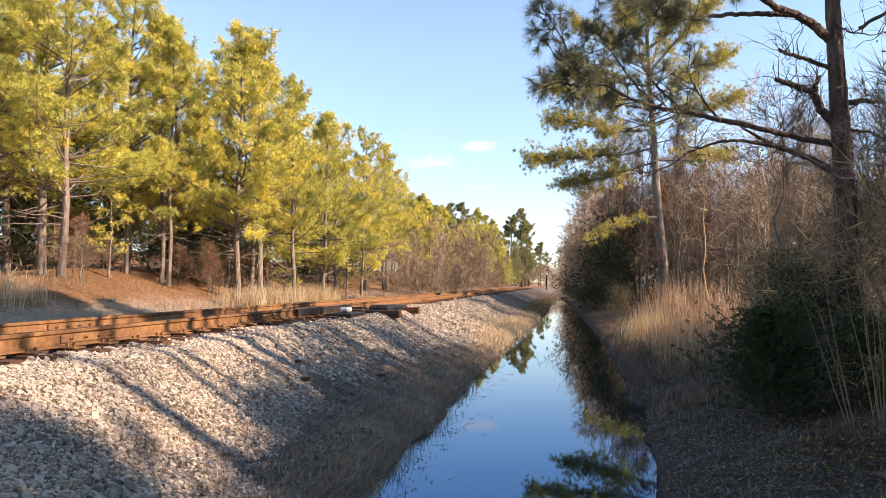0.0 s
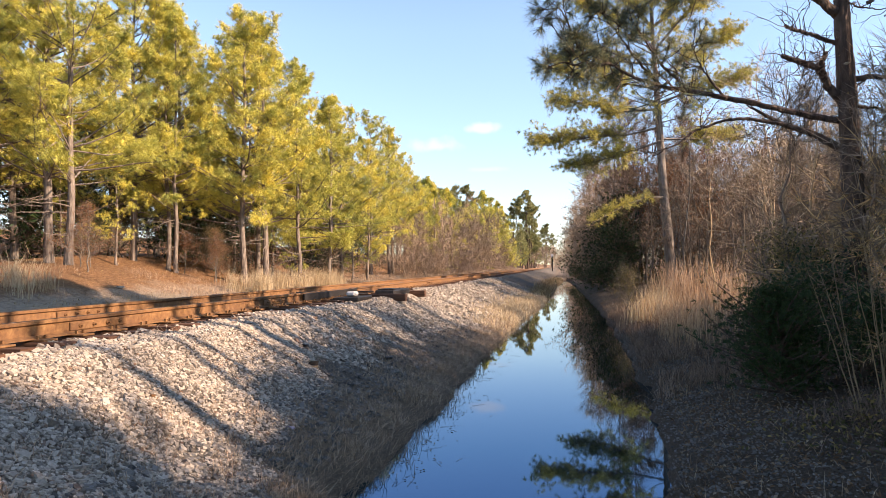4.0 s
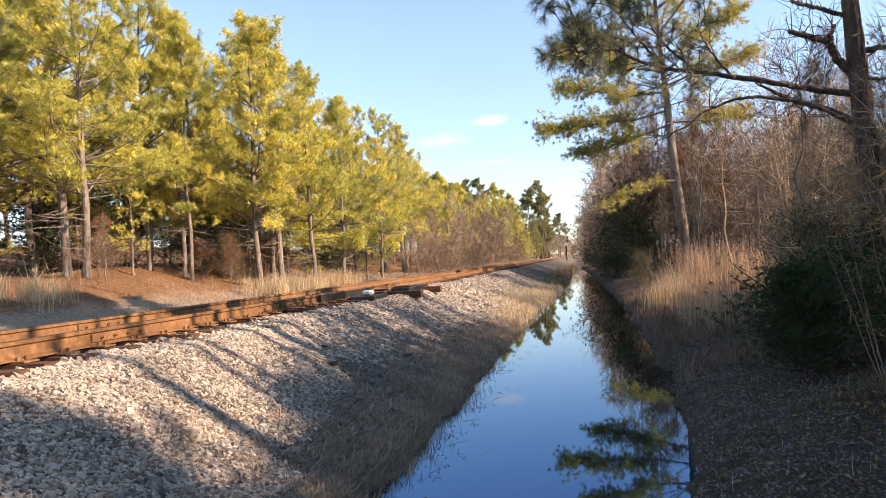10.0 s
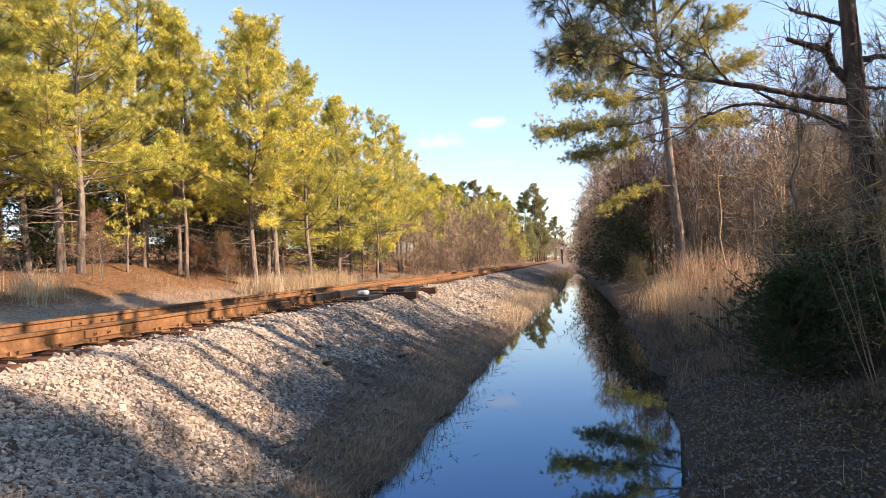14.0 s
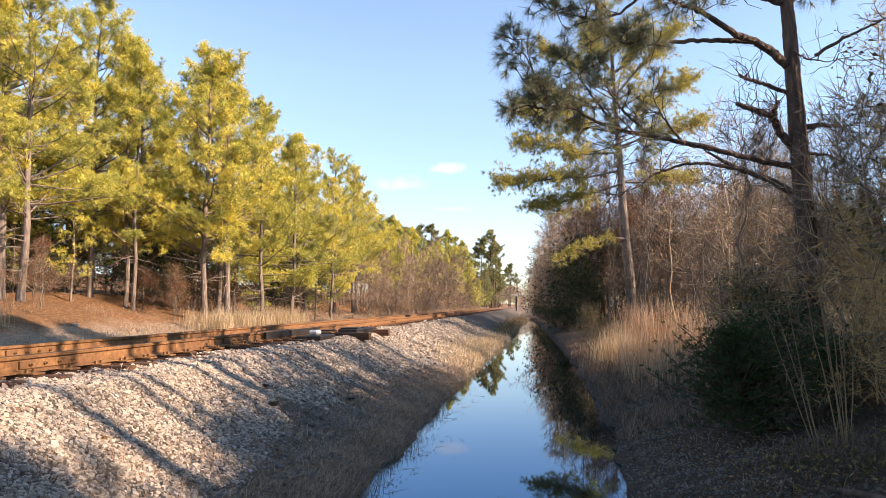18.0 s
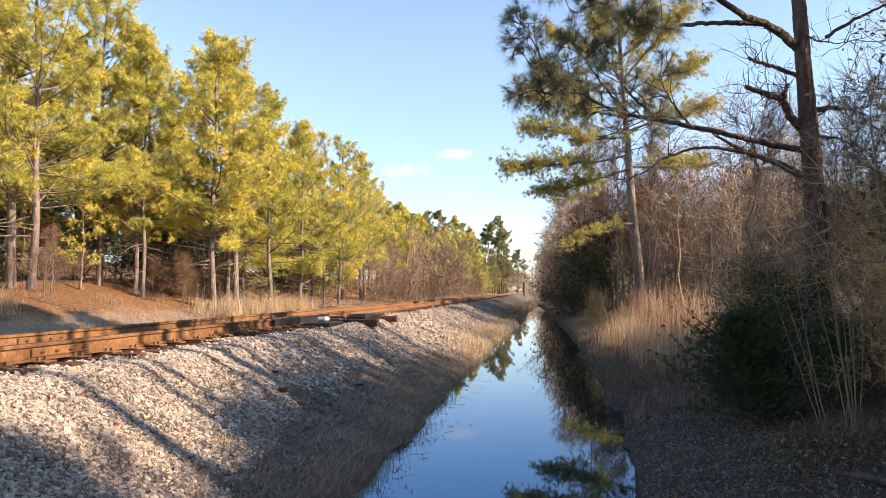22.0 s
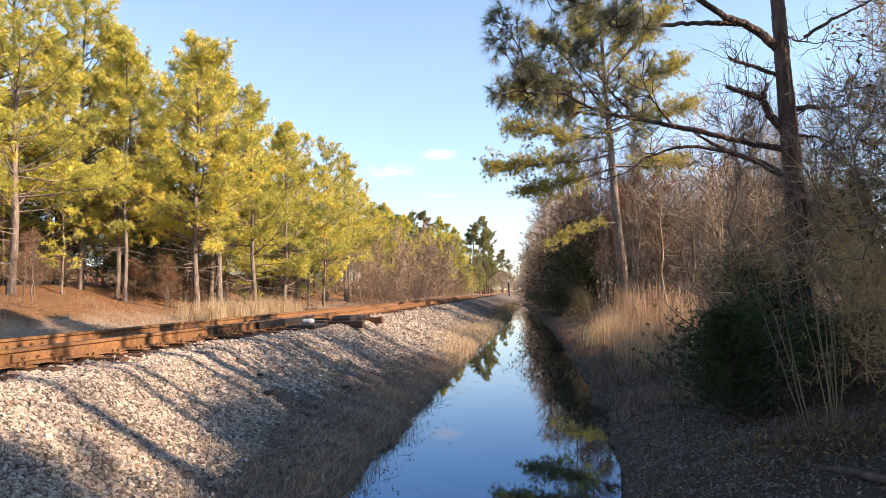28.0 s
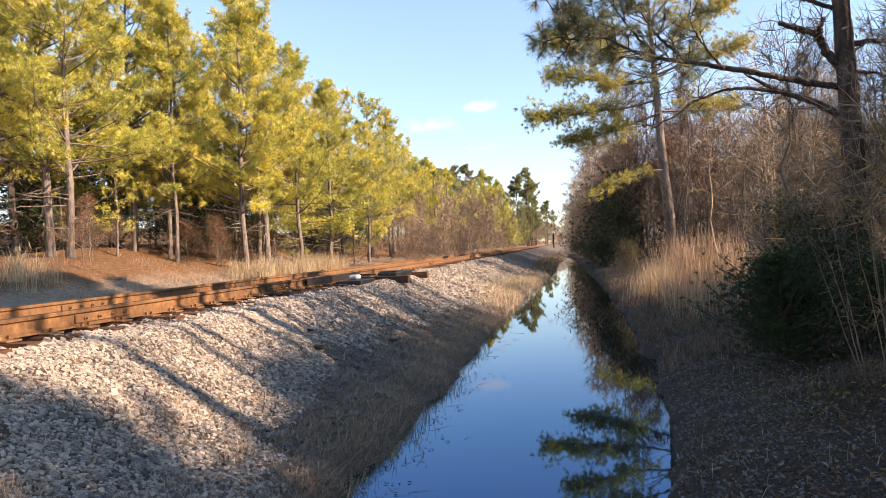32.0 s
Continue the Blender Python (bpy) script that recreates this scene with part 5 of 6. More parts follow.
def limb_pine():
    """The dark pine over the ditch: trunk, heavy limbs one by one, side shoots and long-needled brushes on the outer limbs."""
    r = np.random.default_rng(5)
    root = tagged(new("pine_tree"), "large dark pine leaning its long limbs over the ditch", "pine tree")
    zs = np.linspace(0.3, 12.5, 170)
    axis = np.column_stack([np.interp(zs, [0.3, 3.7, 5.1, 6.8, 12.5], [4.17, 4.14, 4.07, 4.02, 3.9]) + 0.02 * np.sin(zs * 1.3), 11.0 + 0.04 * np.cos(zs * 0.8), zs])
    rad = np.interp(zs, [0.3, 1.2, 4, 6, 12.5], [0.25, 0.175, 0.132, 0.10, 0.03])
    place(new("trunk", mesh_np("trunk", *furrowed(axis, rad, 22, 0.05, r), BARK_DARK)), root)
    radii = {"limb_long": 0.050, "limb_low": 0.060, "limb_up": 0.068, "limb_up2": 0.045, "elbow": 0.07, "thin_low": 0.028, "stub_a": 0.034, "stub_b": 0.05, "stub_c": 0.045, "curl": 0.022, "cross": 0.026, "limb_top": 0.06, "limb_r": 0.06, "limb_r2": 0.05, "side_a": 0.024, "side_b": 0.022, "side_c": 0.026, "side_d": 0.018, "side_e": 0.024, "side_f": 0.022, "limb_r3": 0.03}
    s0, s1, q0, q1, tc, td = [], [], [], [], [], []
    for name, pts in BIG_LIMBS.items():
        pts = np.array(pts)
        f = np.linspace(0, 1, len(pts))
        g = np.linspace(0, 1, len(pts) * 7)
        pp = np.column_stack([np.interp(g, f, pts[:, a]) for a in range(3)]) + r.normal(0, 0.006, (len(g), 3))
        stub = name.startswith("stub") or name == "elbow"
        place(new("limb", mesh_np("limb", *furrowed(pp, radii[name] * (1 - g * (0.35 if stub else 0.85)), 10, 0.10, r), BARK_DARK)), root, "heavy dark limb" if radii[name] > 0.05 else "")
        if stub or name in ("limb_low", "curl", "cross", "thin_low", "limb_r3"):
            count, start, leafy = 12, 0.25, False
        else:
            count, start, leafy = {"limb_long": 64, "limb_up": 62, "limb_up2": 46, "limb_top": 30, "limb_r": 22, "limb_r2": 12, "side_a": 18, "side_b": 20, "side_c": 18, "side_d": 18, "side_e": 34, "side_f": 10}[name], {"limb_up": 0.5, "limb_up2": 0.5, "limb_long": 0.35, "limb_top": 0.5}.get(name, 0.2), True
        for _ in range(count):
            u = r.uniform(start, 1) ** 0.8
            a = np.array([np.interp(u, f, pts[:, k]) for k in range(3)])
            out = unit(np.array([-0.45 + 0.4 * u, -0.25, 0.25]) + r.normal(0, 0.6, 3))
            ln = r.uniform(0.3, 1.0) * (0.8 * (1.15 - 0.75 * u) if leafy else 0.38)
            b = a + out * ln * 0.6
            c = b + unit(out + r.normal(0, 0.4, 3) + np.array([0, 0, 0.25])) * ln * 0.5
            s0.extend((a, b)), s1.extend((b, c)), q0.extend((0.010, 0.006)), q1.extend((0.006, 0.004))
            if leafy and u > start + 0.12:
                tc.append(c), td.append(unit(c - b))
                for _ in range(2):
                    e = b + unit(out + r.normal(0, 0.8, 3)) * ln * r.uniform(0.3, 0.6)
                    s0.append(b), s1.append(e), q0.append(0.007), q1.append(0.004)
                    tc.append(e), td.append(unit(e - b))
            elif not leafy:
                for _ in range(2):
                    g, way = c, out
                    for step in range(4):
                        way = unit(way + r.normal(0, 0.55, 3))
                        e = g + way * ln * 0.33
                        s0.append(g), s1.append(e), q0.append(0.005 - 0.001 * step), q1.append(0.004 - 0.001 * step)
                        g = e
    # the crown above
    for _ in range(130):
        z = r.uniform(7.6, 12.5)
        az, ln = r.uniform(0, 6.28), r.uniform(0.8, 3.2) * (1 - (z - 6) / 9)
        a = np.array([4.15, 11.0, z])
        b = a + np.array([math.cos(az), math.sin(az), 0.35]) * ln
        s0.append(a), s1.append(b), q0.append(0.03), q1.append(0.01)
        for _ in range(5):
            e = b + r.normal(0, 0.35, 3) - (b - a) * r.uniform(0, 0.5)
            tc.append(e), td.append(unit(e - a))
    place(new("shoot_spray", mesh_np("shoot_spray", *tubes(s0, s1, np.array(q0), np.array(q1), 3), BARK_DARK)), root)["kind"] = "stuff"
    place(new("crown", mesh_np("crown", *tufts(np.array(tc), np.array(td), 54, 0.18, 0.0046, 0.95, 0.25, True), NEEDLES_SHADED)), root)


limb_pine()
MID_BOUGHS = [
    [(4.85, 36, 8.7), (3.3, 35.7, 8.35), (1.5, 35.3, 8.25), (0.1, 35, 8.0), (-1.1, 34.8, 8.1)],
    [(4.9, 36, 8.0), (3.4, 36.3, 7.6), (1.8, 36.5, 7.2), (0.4, 36.6, 7.0)],
    [(4.85, 36, 9.6), (3.0, 35.6, 9.5), (1.2, 35.2, 9.9), (-0.1, 34.9, 10.0)],
    [(4.8, 36, 10.6), (3.0, 35.5, 10.9), (1.2, 35, 11.3), (-0.4, 34.8, 11.5)],
    [(4.75, 36, 11.8), (3.2, 36.4, 12.2), (1.6, 36.6, 12.7), (0.3, 36.8, 12.6)],
    [(4.7, 36, 13.0), (3.3, 35.6, 13.7), (2.0, 35.3, 14.4), (1.1, 35, 14.7)],
    [(4.9, 36, 8.1), (6.4, 36.3, 8.1), (7.5, 36.6, 8.2), (8.5, 36.9, 8.3)],
    [(4.8, 36, 9.9), (6.2, 35.6, 10.3), (7.6, 35.4, 10.4), (8.6, 35.2, 10.9)],
    [(4.75, 36, 11.2), (6.0, 36.4, 12.0), (7.6, 36.8, 12.9), (8.7, 37, 13.5)],
    [(4.7, 36, 12.6), (5.8, 35.6, 13.8), (6.9, 35.4, 15.0), (7.6, 35.3, 15.6)],
    [(4.6, 36, 13.7), (4.1, 36, 14.2), (3.6, 36.1, 15.2), (3.2, 36.2, 16.3)],
    [(4.6, 36, 13.7), (5.3, 36, 14.2), (5.8, 36, 15.2), (6.0, 36, 16.4)],
    [(5.0, 36, 5.2), (3.9, 34.5, 5.1), (2.6, 33, 4.5), (1.33, 32, 3.8)],
]
MID_BASE = np.array([5.0, 36, 0.9])
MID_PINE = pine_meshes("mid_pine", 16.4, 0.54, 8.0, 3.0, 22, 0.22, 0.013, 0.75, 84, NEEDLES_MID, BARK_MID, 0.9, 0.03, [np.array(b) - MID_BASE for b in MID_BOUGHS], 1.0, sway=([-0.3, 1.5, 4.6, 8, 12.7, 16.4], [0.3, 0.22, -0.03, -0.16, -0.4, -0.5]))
tree_thing("pine_tree", "tall pine with a pale trunk rising behind the reeds", "pine tree", MID_PINE, PINE_PARTS, pose(5.0, 36, 0.9))

# ---- pieces small and many ----
rng = np.random.default_rng(23)


def stone_shapes(count):
    """Crushed stones: flat uneven blocks with sharp broken edges and one corner knocked off."""
    out = []
    for _ in range(count):
        bm = bmesh.new()
        bmesh.ops.create_cube(bm, size=1.5)
        for v in bm.verts:
            v.co = Vector((v.co.x * rng.uniform(0.7, 1.2), v.co.y * rng.uniform(0.55, 1.05), v.co.z * rng.uniform(0.35, 0.75)))
        bmesh.ops.bisect_plane(bm, geom=bm.verts[:] + bm.edges[:] + bm.faces[:], plane_co=Vector((0.45, 0.25, 0.1)), plane_no=Vector((1, rng.uniform(-0.2, 1.2), rng.uniform(-0.4, 0.8))), clear_outer=True)
        bmesh.ops.holes_fill(bm, edges=[e for e in bm.edges if e.is_boundary])
        bmesh.ops.triangulate(bm, faces=bm.faces[:])
        bm.verts.index_update()
        out.append((np.array([v.co[:] for v in bm.verts]), np.array([[v.index for v in f.verts] for f in bm.faces])))
        bm.free()
    return out


SHAPES = stone_shapes(12)


def rotations(n, tumble):
    """Turned any way about the upright, tipped by tumble radians on average."""
    a, t = rng.uniform(0, 2 * math.pi, n), rng.normal(0, tumble, (n, 2))
    up = unit(np.stack([np.sin(t[:, 0]) + 0.42, np.sin(t[:, 1]), np.ones(n)], 1))
    e = unit(np.cross(np.stack([np.cos(a), np.sin(a), np.zeros(n)], 1), up))
    return np.stack([e, np.cross(up, e), up], 2)


def stones(name, label, x, y, size, mat, lift=0.08, zoff=0.0):
    n = len(x)
    rad = size * np.exp(rng.normal(0, 0.28, n)) * 0.5
    c = np.stack([x, y, gz(x, y) + rad * lift + zoff], 1)
    R = rotations(n, 0.32)
    chunks = []
    pick = rng.integers(0, len(SHAPES), n)
    for k, (v, f) in enumerate(SHAPES):
        i = np.where(pick == k)[0]
        if len(i):
            vv = np.einsum("nij,vj->nvi", R[i], v) * rad[i][:, None, None] + c[i][:, None]
            chunks.append((vv.reshape(-1, 3), (f[None] + (np.arange(len(i)) * len(v))[:, None, None]).reshape(-1, 3)))
    ob = new(name, mesh_np(name, *join(chunks), mat))
    return tagged(ob, label, "gravel", kind="stuff")


def grass_edge(x, y):
    """Where the dry grass of the bank gives way to the ballast, in ragged tongues."""
    return np.interp(y, [3, 4, 7.6, 13, 18, 24], [-2.35, -2.45, -2.8, -2.95, -2.65, -2.0]) + 0.8 * value_noise(x, y, 0.9, 12) + 0.5 * value_noise(x, y, 0.3, 13)


def scatter(n, x0, x1, y0, y1, bias=1.0):
    """Random places, denser towards the near end where bias is over 1."""
    return rng.uniform(x0, x1, n), y0 + (y1 - y0) * rng.uniform(0, 1, n) ** bias


def ballast():
    x, y = scatter(44000, -4.85, -2.1, 2.6, 9, 1.3)
    keep = x < grass_edge(x, y) + rng.normal(0, 0.08, len(x))
    x, y = x[keep], y[keep]
    stones("ballast", "pale grey crushed-stone ballast on the embankment slope", x, y, 0.034, STONE)
    x, y = scatter(24000, -4.8, -2.2, 8.5, 20, 1.3)
    keep = x < grass_edge(x, y) + rng.normal(0, 0.08, len(x))
    x, y = x[keep], y[keep]
    stones("ballast", "pale grey crushed-stone ballast on the embankment slope", x, y, 0.05, STONE)
    x, y = scatter(10000, -4.7, -1.9, 18, 46, 1.5)
    stones("ballast", "pale grey crushed-stone ballast on the embankment slope", x, y, 0.075, STONE)
    x, y = scatter(4000, -7.6, -4.8, 3, 30, 1.4)
    stones("ballast", "pale crushed stone between the sleepers", x, y, 0.07, STONE, 0.1, -0.01)
    x, y = scatter(3200, -4.8, -4.42, 3, 24, 1.5)
    stones("ballast", "crushed stone heaped against the sleeper ends", x, y, 0.058, STONE, 0.1, 0.01)
    x, y = scatter(4500, -3.0, -2.1, 3, 20, 1.4)
    stones("gravel", "scattered gravel among dry grass", x, y, 0.048, STONE_SHADED, 0.0)
    y = 3 + 23 * rng.uniform(0, 1, 17000) ** 1.5
    x = water_right(y) + 0.05 + np.abs(rng.normal(0, 1.0, 17000))
    stones("gravel", "gravel with the ditch bank's shade put into its dark colour", x, y, 0.024, STONE_SHADED, 0.2)


def grass_stuff(name, label, mat, x, y, length, width, lean, droop=0.35, azimuth=None, vary=0.45):
    r = np.stack([x, y, gz(x, y) - 0.02], 1)
    ob = new(name, mesh_np(name, *blades(r, length, width, lean, droop, azimuth, vary), mat))
    return tagged(ob, label, "grass", kind="stuff")


def bank_grass():
    n = 52000
    y = 3 + 19 * rng.uniform(0, 1, n) ** 1.5
    x = water_left(y) - 0.0 - np.abs(rng.normal(0, np.interp(y, [3, 9, 16], [0.75, 0.8, 0.6]), n))
    keep = x > grass_edge(x, y)
    x, y = x[keep], y[keep]
    h = len(x) * 2 // 3
    grass_stuff("matted_grass", "matted dry brown grass on the ditch bank", MATTED, x[:h], y[:h], 0.16, 0.0045, 1.25, 0.15, None, 0.18)
    grass_stuff("matted_grass", "pale dead grass lying tangled on the ditch bank", BANK_STRAW, x[h:], y[h:], 0.19, 0.004, 1.2, 0.25, None, 0.2)
    cx, cy = [], []
    for _ in range(340):
        yy = 3 + 24 * rng.uniform(0, 1) ** 1.4
        xx = float(water_left(yy)) - 0.1 - abs(rng.normal(0, 0.75 if yy < 12 else 0.4))
        m = rng.integers(20, 70)
        cx.append(rng.normal(xx, 0.09, m)), cy.append(rng.normal(yy, 0.09, m))
    grass_stuff("grass_tufts", "tufts of dry straw-coloured grass", BANK_STRAW, np.concatenate(cx), np.concatenate(cy), 0.19, 0.0045, 0.7, 0.9)
    # the sunlit spit of grass farther along
    n = 6500
    y = rng.normal(29, 5.0, n).clip(19, 41)
    x = water_left(y) - np.abs(rng.normal(0, 0.55, n))
    grass_stuff("bank_grass", "sunlit pale straw grass on a spit by the water", PALE_STRAW, x, y, 0.26, 0.016, 0.5)
    n = 5000
    y = rng.uniform(42, 90, n)
    x = water_left(y) - np.abs(rng.normal(0, 0.5, n))
    grass_stuff("bank_grass", "dry grass along the far ditch bank", STRAW, x, y, 0.35, 0.035, 0.5)


def verge_grass():
    n = 20000
    y = 14 + 60 * rng.uniform(0, 1, n) ** 1.3
    x = -8.0 - np.abs(rng.normal(0, 3.2, n))
    grass_stuff("verge_grass", "short dry grass on the verge beyond the track", STRAW, x, y, 0.10, 0.014, 0.8)
    cx, cy, bx, by = [], [], [], []
    for k in range(70):
        yy = rng.uniform(23.5, 34) if k < 48 else rng.uniform(14, 17.2)
        xx = -10.6 - abs(rng.normal(0, 0.8)) if k < 48 else -12.8 - rng.uniform(0, 2.6)
        m = rng.integers(60, 130) if k < 48 else rng.integers(30, 70)
        cx.append(rng.normal(xx, 0.16, m)), cy.append(rng.normal(yy, 0.16, m))
    grass_stuff("tall_grass", "tall pale feathery dry grass along the edge of the pines", PALE_STRAW, np.concatenate(cx), np.concatenate(cy), 0.95, 0.009, 0.2, 0.9)
    n = 5000
    y = rng.uniform(66, 150, n)
    grass_stuff("rough_grass", "rough russet grass along the distant line", BROOM, -8.4 - np.abs(rng.normal(0, 1.6, n)), y, 0.7, 0.04, 0.3, 0.5)
    for k in range(160):
        yy = rng.uniform(18, 75)
        xx = -10.8 - abs(rng.normal(0, 1.6))
        m = rng.integers(50, 100)
        bx.append(rng.normal(xx, 0.3, m)), by.append(rng.normal(yy, 0.3, m))
    grass_stuff("rough_grass", "low rough dead grass and weeds beyond the track", BROOM, np.concatenate(bx), np.concatenate(by), 0.34, 0.006, 0.5, 0.6)


def reeds():
    def clump(name, label, mat, cx, cy, n, sx, sy, h, w, lean):
        x, y = rng.normal(cx, sx, n), rng.normal(cy, sy, n)
        r = np.stack([x, y, gz(x, y) - 0.05], 1)
        ob = new(name, mesh_np(name, *blades(r, h, w, lean, 0.35), mat))
        tagged(ob, label, "reeds", "reeds on the bank", "stuff")

    for cx, cy, n, h, mat in ((2.0, 20.2, 240, 0.8, PALE_STRAW), (2.3, 20.5, 300, 0.95, PALE_STRAW), (2.5, 21.0, 260, 1.05, PALE_STRAW), (2.3, 19.4, 160, 0.6, PALE_STRAW), (2.8, 22.3, 260, 1.3, BROOM), (3.05, 22.4, 220, 1.4, BROOM), (3.45, 22.0, 260, 1.6, BROOM), (3.9, 21.6, 220, 1.45, BROOM), (3.5, 22.9, 240, 1.5, BROOM), (4.3, 21.2, 180, 1.35, BROOM), (4.4, 19.6, 200, 1.2, BROOM), (3.7, 18.6, 200, 0.95, BROOM), (3.0, 18.4, 160, 0.6, BROOM)):
        clump("reed_clump", "standing clump of tall dry russet broom grass" if mat is BROOM else "pale dry reed clump at the water's edge", mat, cx + 0.12, cy, int(n * 0.7), 0.24, 0.4, h, 0.010, 0.14)
    n = 9000
    y = 9.5 + 15 * rng.uniform(0, 1, n)
    x = water_right(y) + 0.10 + np.abs(rng.normal(0, 1.0, n))
    keep = (value_noise(x, y, 0.8, 15) > -0.22) & (x < 4.2)
    grass_stuff("bank_grass", "brown dead grass thick along the ditch bank", SKIRT, x[keep], y[keep], 0.34, 0.009, 0.55, 0.6)
    n = 1100
    y = 13 + 9 * rng.uniform(0, 1, n)
    x = water_right(y) + 0.7 + np.abs(rng.normal(0, 0.8, n))
    grass_stuff("tall_grass", "tall thin russet grass stems on the shaded bank", BROOM, x, y, 0.85, 0.009, 0.18, 0.4)
    n = 5200
    y = 3 + 27 * rng.uniform(0, 1, n) ** 1.15
    x = water_right(y) + 0.15 + np.abs(rng.normal(0, 1.1, n))
    grass_stuff("bank_grass", "sparse dead grass and stems on the shaded bank", MATTED, x, y, 0.17, 0.005, 0.9, 0.4)
    n = 13000
    y = 3 + 30 * rng.uniform(0, 1, n) ** 1.5
    x = water_right(y) + 0.12 + np.abs(rng.normal(0, 1.6, n))
    c = np.stack([x, y, gz(x, y) + 0.03], 1)
    tagged(new("fallen_leaves", mesh_np("fallen_leaves", *flakes(c, 0.021, 0.5), DEAD_LEAF)), "brown fallen leaves on the shaded bank", "leaves", kind="stuff")


def cedar():
    root = tagged(new("cedar_bush"), "dense dark green juniper bush on the bank", "bush")
    r = np.random.default_rng(9)
    base = np.array([2.35, 8.3, 0.45])
    s0, s1, tc, td = [], [], [], []
    for _ in range(150):
        f = r.uniform(0, 1)
        az, z = r.uniform(0, 6.28), 1.3 * f
        ln = (0.74 * (1 - f) ** 0.6 + 0.12) * r.uniform(0.35, 1.25)
        a = base + np.array([0, 0, z * 0.85])
        b = a + np.array([math.cos(az), math.sin(az), r.uniform(0.15, 0.9)]) * ln
        s0.append(a), s1.append(b)
        for _ in range(14):
            u = r.uniform(0.3, 1.05)
            tc.append(a + (b - a) * u + r.normal(0, 0.06, 3)), td.append(unit(b - a + r.normal(0, 0.35, 3)))
    place(new("stem_spray", mesh_np("stem_spray", *tubes(s0, s1, np.full(len(s0), 0.012), np.full(len(s0), 0.004), 4), BARK_DARK)), root)["kind"] = "stuff"
    place(new("foliage", mesh_np("foliage", *tufts(np.array(tc), np.array(td), 24, 0.05, 0.006, 0.8, 0.5), CEDAR)), root)


def canes():
    """Tall dry weed stalks on the near bank."""
    for x, y, h, lx, ly in ((2.52, 6.70, 1.50, -0.52, 0.0), (2.54, 6.72, 1.42, -0.44, 0.1), (2.56, 6.68, 1.55, -0.32, 0.0), (2.58, 6.7, 0.8, -0.2, 0.1), (2.75, 6.75, 1.65, -0.32, 0.1), (2.77, 6.74, 1.72, -0.24, 0.0), (2.78, 6.76, 1.75, -0.2, 0.05), (2.80, 6.74, 1.5, -0.06, 0.1), (2.82, 6.75, 1.6, 0.06, 0.0), (2.84, 6.78, 1.3, 0.12, 0.1), (2.74, 6.8, 1.0, 0.2, 0.0), (3.05, 7.2, 1.5, 0.1, 0.0)):
        z = float(gz(x, y))
        f = np.linspace(0, 1, 7)
        pts = np.column_stack([x + 0.75 * lx * f ** 1.3 + np.cumsum(rng.normal(0, 0.014, 7)), y + ly * f, z - 0.05 + h * f])
        root = tagged(new("weed_stalk"), "tall dry weed stalk bending over the bank", "weed stalk", "stalks on the bank")
        place(new("stem", mesh_np("stem", *bent_tube(pts, 0.006 * (1 - 0.6 * f), 6), CANE, True)), root)
        k = 12
        u = rng.uniform(0.35, 1, k)
        p0 = np.column_stack([np.interp(u, f, pts[:, a]) for a in range(3)])
        p1 = p0 + unit(rng.normal(0, 1, (k, 3)) + np.array([0, 0, 0.4])) * rng.uniform(0.05, 0.22, k)[:, None]
        place(new("side_spray", mesh_np("side_spray", *spikes(p0, p1, np.full(k, 0.003)), CANE)), root)["kind"] = "stuff"


def stalk_foot():
    """Dead grass and trailing weeds round the foot of the stalks and under the juniper."""
    n = 1900
    x, y = rng.normal(2.75, 0.28, n), rng.normal(6.75, 0.3, n)
    grass_stuff("bank_grass", "dead grass tangled round the foot of the weed stalks", SKIRT, x, y, 0.3, 0.005, 0.7, 0.7)
    n = 700
    x, y = rng.normal(2.6, 0.5, n), rng.normal(6.3, 0.5, n)
    c = np.stack([x, y, gz(x, y) + rng.uniform(0.03, 0.22, n)], 1)
    tagged(new("ground_ivy", mesh_np("ground_ivy", *flakes(c, 0.024, 0.7), GREEN_LEAF)), "low green leaves trailing under the weed stalks", "leaves", kind="stuff")


def post():
    root = tagged(new("marker_post"), "dark marker post with a small pale head beside the track", "post")
    x, y = -2.5, 165.0
    z = float(gz(x, y)) - 0.1
    bm = bmesh.new()
    box(bm, x - 0.14, x + 0.14, y - 0.14, y + 0.14, z, 4.1, 0.03)
    part("pole", bm, BLACK_IRON, root)
    bm = bmesh.new()
    box(bm, x - 0.3, x + 0.3, y - 0.08, y + 0.08, 3.9, 4.6, 0.05)
    part("head", bm, WHITE_PAINT, root, "small pale plate")


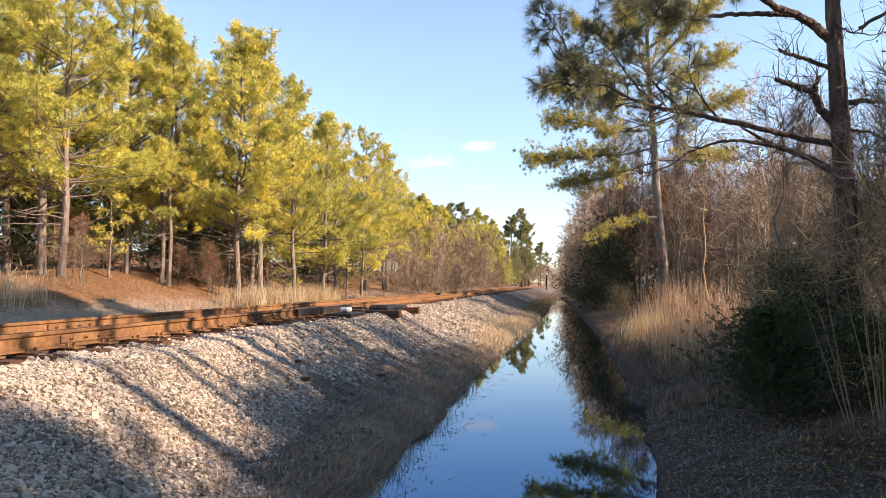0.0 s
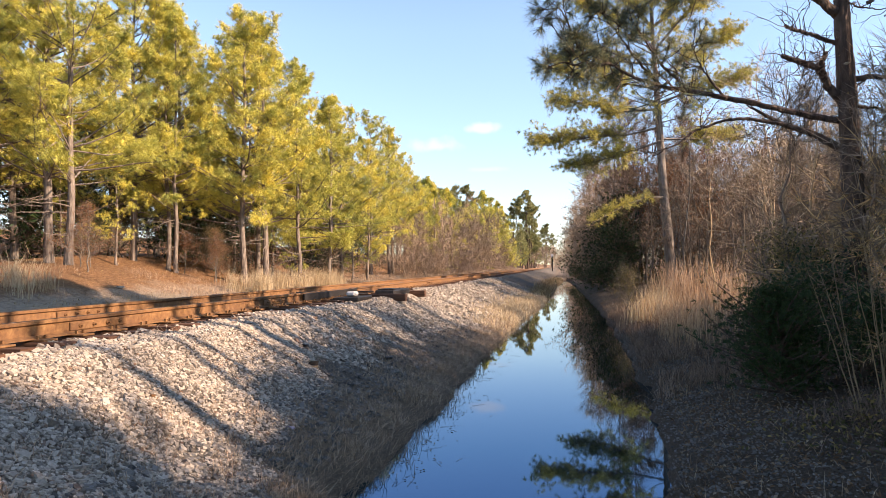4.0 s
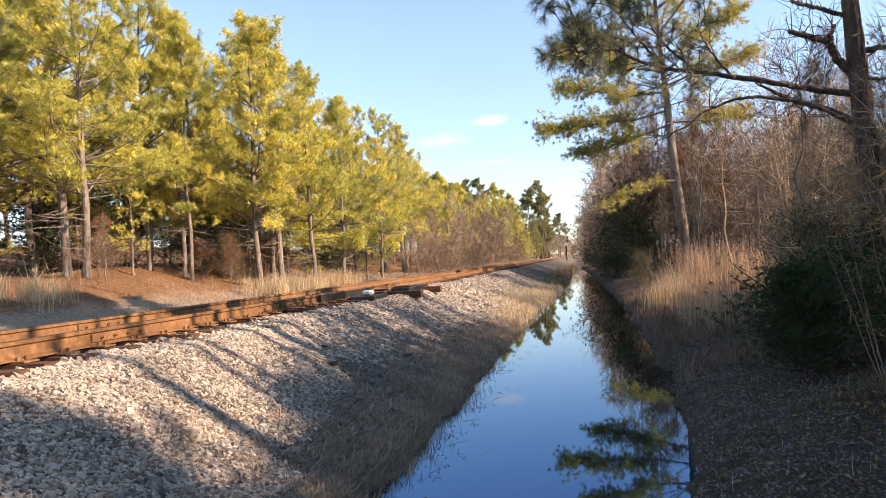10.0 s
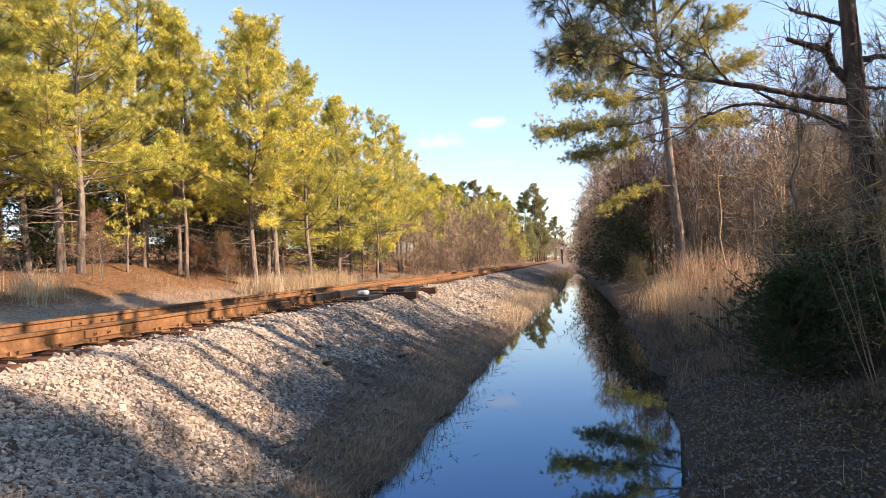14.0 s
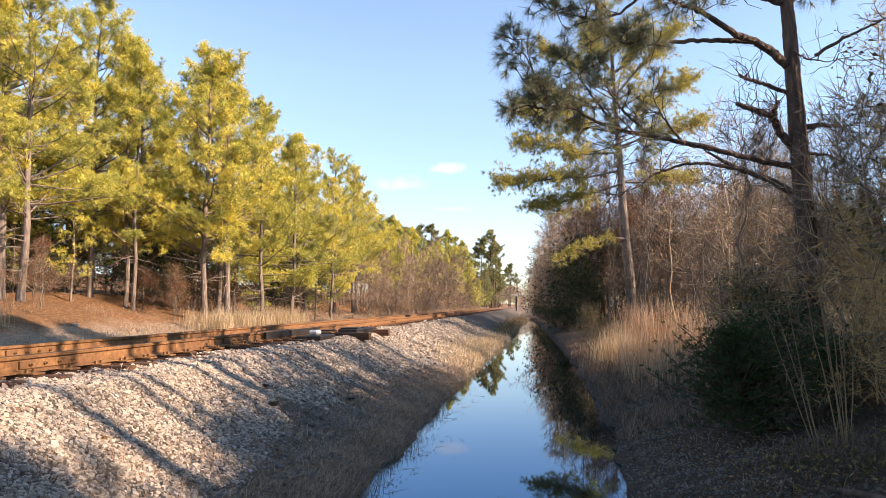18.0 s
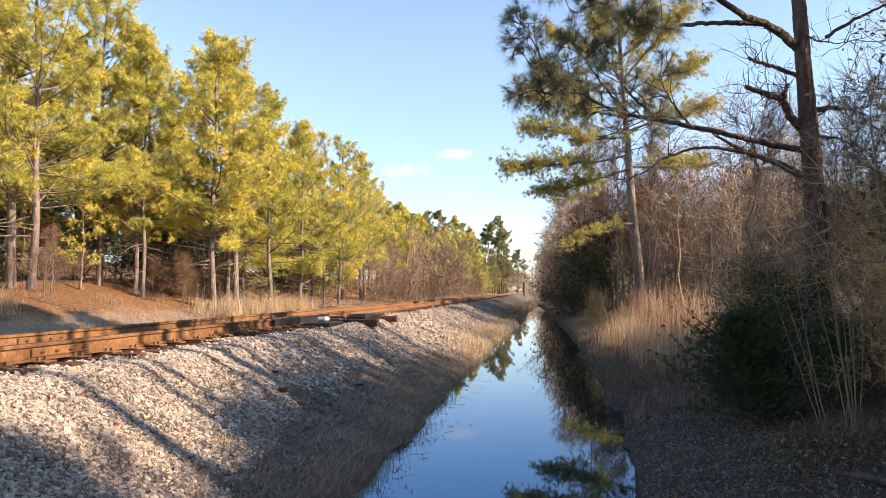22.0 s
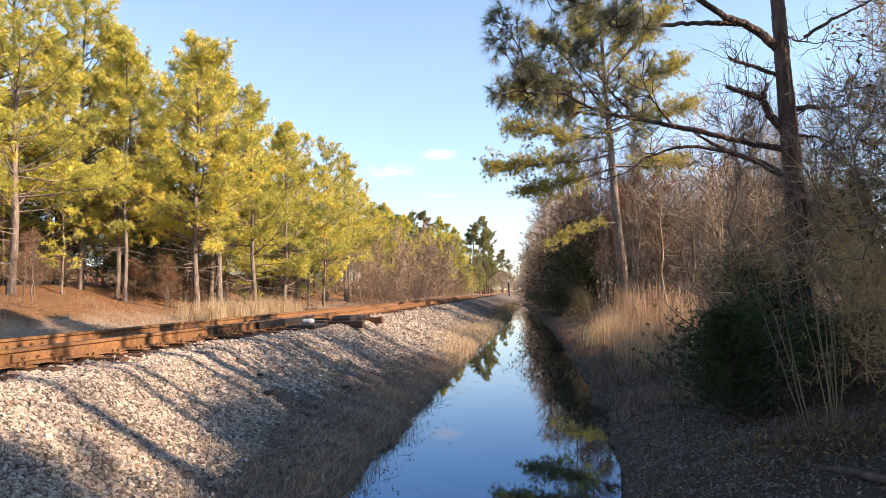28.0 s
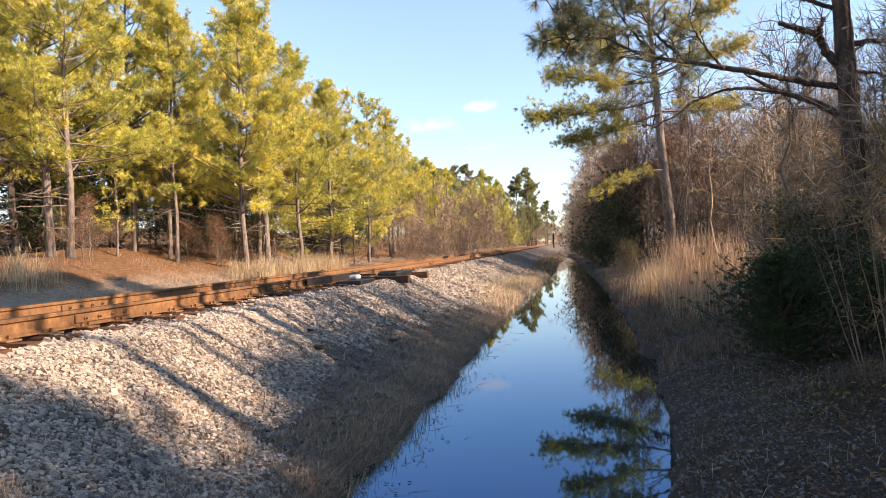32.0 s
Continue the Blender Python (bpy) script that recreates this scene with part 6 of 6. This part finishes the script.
def floaters():
    """Bits of straw, leaf and bark that float along the edge of the water."""
    n = 420
    y = 4 + 22 * rng.uniform(0, 1, n) ** 1.4
    x = water_left(y) + 0.02 + np.abs(rng.normal(0, 0.22, n))
    ob = new("floating_leaves", mesh_np("floating_leaves", *flakes(np.stack([x, y, np.full(n, 0.006)], 1), 0.018, 0.12), DEAD_LEAF))
    tagged(ob, "dead leaves floating along the edge of the water", "leaves", kind="stuff")
    n = 130
    y = 4.5 + 20 * rng.uniform(0, 1, n) ** 1.3
    x = water_left(y) + 0.05 + np.abs(rng.normal(0, 0.3, n))
    a = rng.uniform(0, 3.14, n)
    d = np.stack([np.cos(a), np.sin(a), np.zeros(n)], 1) * rng.uniform(0.04, 0.16, n)[:, None]
    p = np.stack([x, y, np.full(n, 0.004)], 1)
    tagged(new("floating_straw", mesh_np("floating_straw", *spikes(p - d, p + d, np.full(n, 0.0022)), TWIG)), "bits of dead straw floating on the water", "straw", kind="stuff")
    n = 700
    y = 4 + 14 * rng.uniform(0, 1, n) ** 1.5
    x = water_left(y) + np.abs(rng.normal(0, 0.09, n))
    r = np.stack([x, y, np.full(n, -0.03)], 1)
    tagged(new("water_grass", mesh_np("water_grass", *blades(r, 0.2, 0.005, 0.5, 0.5), MATTED)), "dead grass stems standing in the edge of the water", "grass", kind="stuff")


def odd_things():
    """Litter, dark lumps, a sunken branch and a grey log."""
    def lump(name, label, cat, x, y, size, mat, flat=0.5):
        v, f = SHAPES[int(rng.integers(0, 12))]
        m = mesh_np(name, v * np.array([size, size * 0.7, size * flat]) * 0.5, f, mat)
        o = new(name, m)
        o.matrix_basis = pose(x, y, float(gz(x, y)) + size * flat * 0.3, 0, 0, rng.uniform(0, 360))
        tagged(o, label, cat)

    lump("dark_stone", "dark wet-looking lump of stone on the pale ballast", "stone", -3.50, 9.10, 0.20, BLACK_IRON)
    lump("dark_stone", "dark wet-looking lump of stone on the pale ballast", "stone", -3.20, 8.62, 0.22, BLACK_IRON)
    lump("dark_stone", "dark lump of stone at the foot of the ballast", "stone", -2.75, 10.9, 0.26, BLACK_IRON, 0.3)
    lump("brown_stone", "rusty brown stone on the ballast slope", "stone", -3.53, 5.59, 0.09, RUST)
    # a crumpled pale wrapper in the grass
    x, y = -2.52, 6.2
    g = np.array([[(i - 2) * 0.022, (j - 1) * 0.02, rng.uniform(0, 0.03)] for j in range(3) for i in range(5)])
    q = [(j * 5 + i, j * 5 + i + 1, j * 5 + i + 6, j * 5 + i + 5) for j in range(2) for i in range(4)]
    o = new("wrapper", mesh_np("wrapper", g, q, WRAPPER))
    o.modifiers.new("thickness", "SOLIDIFY").thickness = 0.003
    o.matrix_basis = pose(x, y, float(gz(x, y)) + 0.075, 0, 14, 20)
    tagged(o, "crumpled pale wrapper lying in the dry grass", "litter")
    for x, y, s in ((-13.0, 19.0, 0.3), (-14.2, 15.6, 0.22)):
        lump("pale_stone", "pale broken stone on the verge beyond the track", "stone", x, y, s, STONE_ONE)
    # a grey log on the near bank
    z = float(gz(2.35, 5.4))
    v, f = bent_tube([(2.2, 5.66, z + 0.03), (2.33, 5.45, z + 0.05), (2.45, 5.2, z + 0.06), (2.62, 4.85, z + 0.09)], [0.02, 0.028, 0.03, 0.026], 8)
    tagged(new("log", mesh_np("log", v, f, BARK_DARK, True)), "grey weathered fallen branch on the leafy bank", "log")
    # thin twigs that stick out of the water
    for x, y in ((0.75, 16.4), (0.95, 16.1)):
        v, f = bent_tube([(x - 0.05, y, -0.1), (x, y, 0.03), (x + 0.06, y + 0.05, 0.12), (x + 0.2, y, 0.17)], [0.010, 0.009, 0.007, 0.003], 6)
        tagged(new("twig", mesh_np("twig", v, f, BARK_DARK, True)), "dark wet twig sticking out of the water", "twig")


def near_stones(owner):
    """The stones nearest to the camera, each a piece of its own."""
    kinds = [mesh_np("stone", v, f, STONE_ONE) for v, f in SHAPES]
    for k in range(300):
        y = 3.4 + 2.4 * rng.uniform(0, 1)
        x = rng.uniform(-4.3, -2.9)
        r = 0.017 * math.exp(rng.normal(0, 0.25))
        o = new("stone", kinds[k % 12])
        place(o, owner)
        o.matrix_basis = Matrix.Translation((x, y, float(gz(x, y)) + r * 0.1)) @ Euler((rng.normal(0, 0.3), 0.4 + rng.normal(0, 0.25), rng.uniform(0, 6.28))).to_matrix().to_4x4() @ Matrix.Diagonal((r, r, r, 1))


ballast()
bank_grass()
verge_grass()
reeds()
cedar()
canes()
stalk_foot()
post()
floaters()
odd_things()
near_stones(bpy.data.objects["ballast"])


def motions():
    """Everything in the place stands still."""


motions()
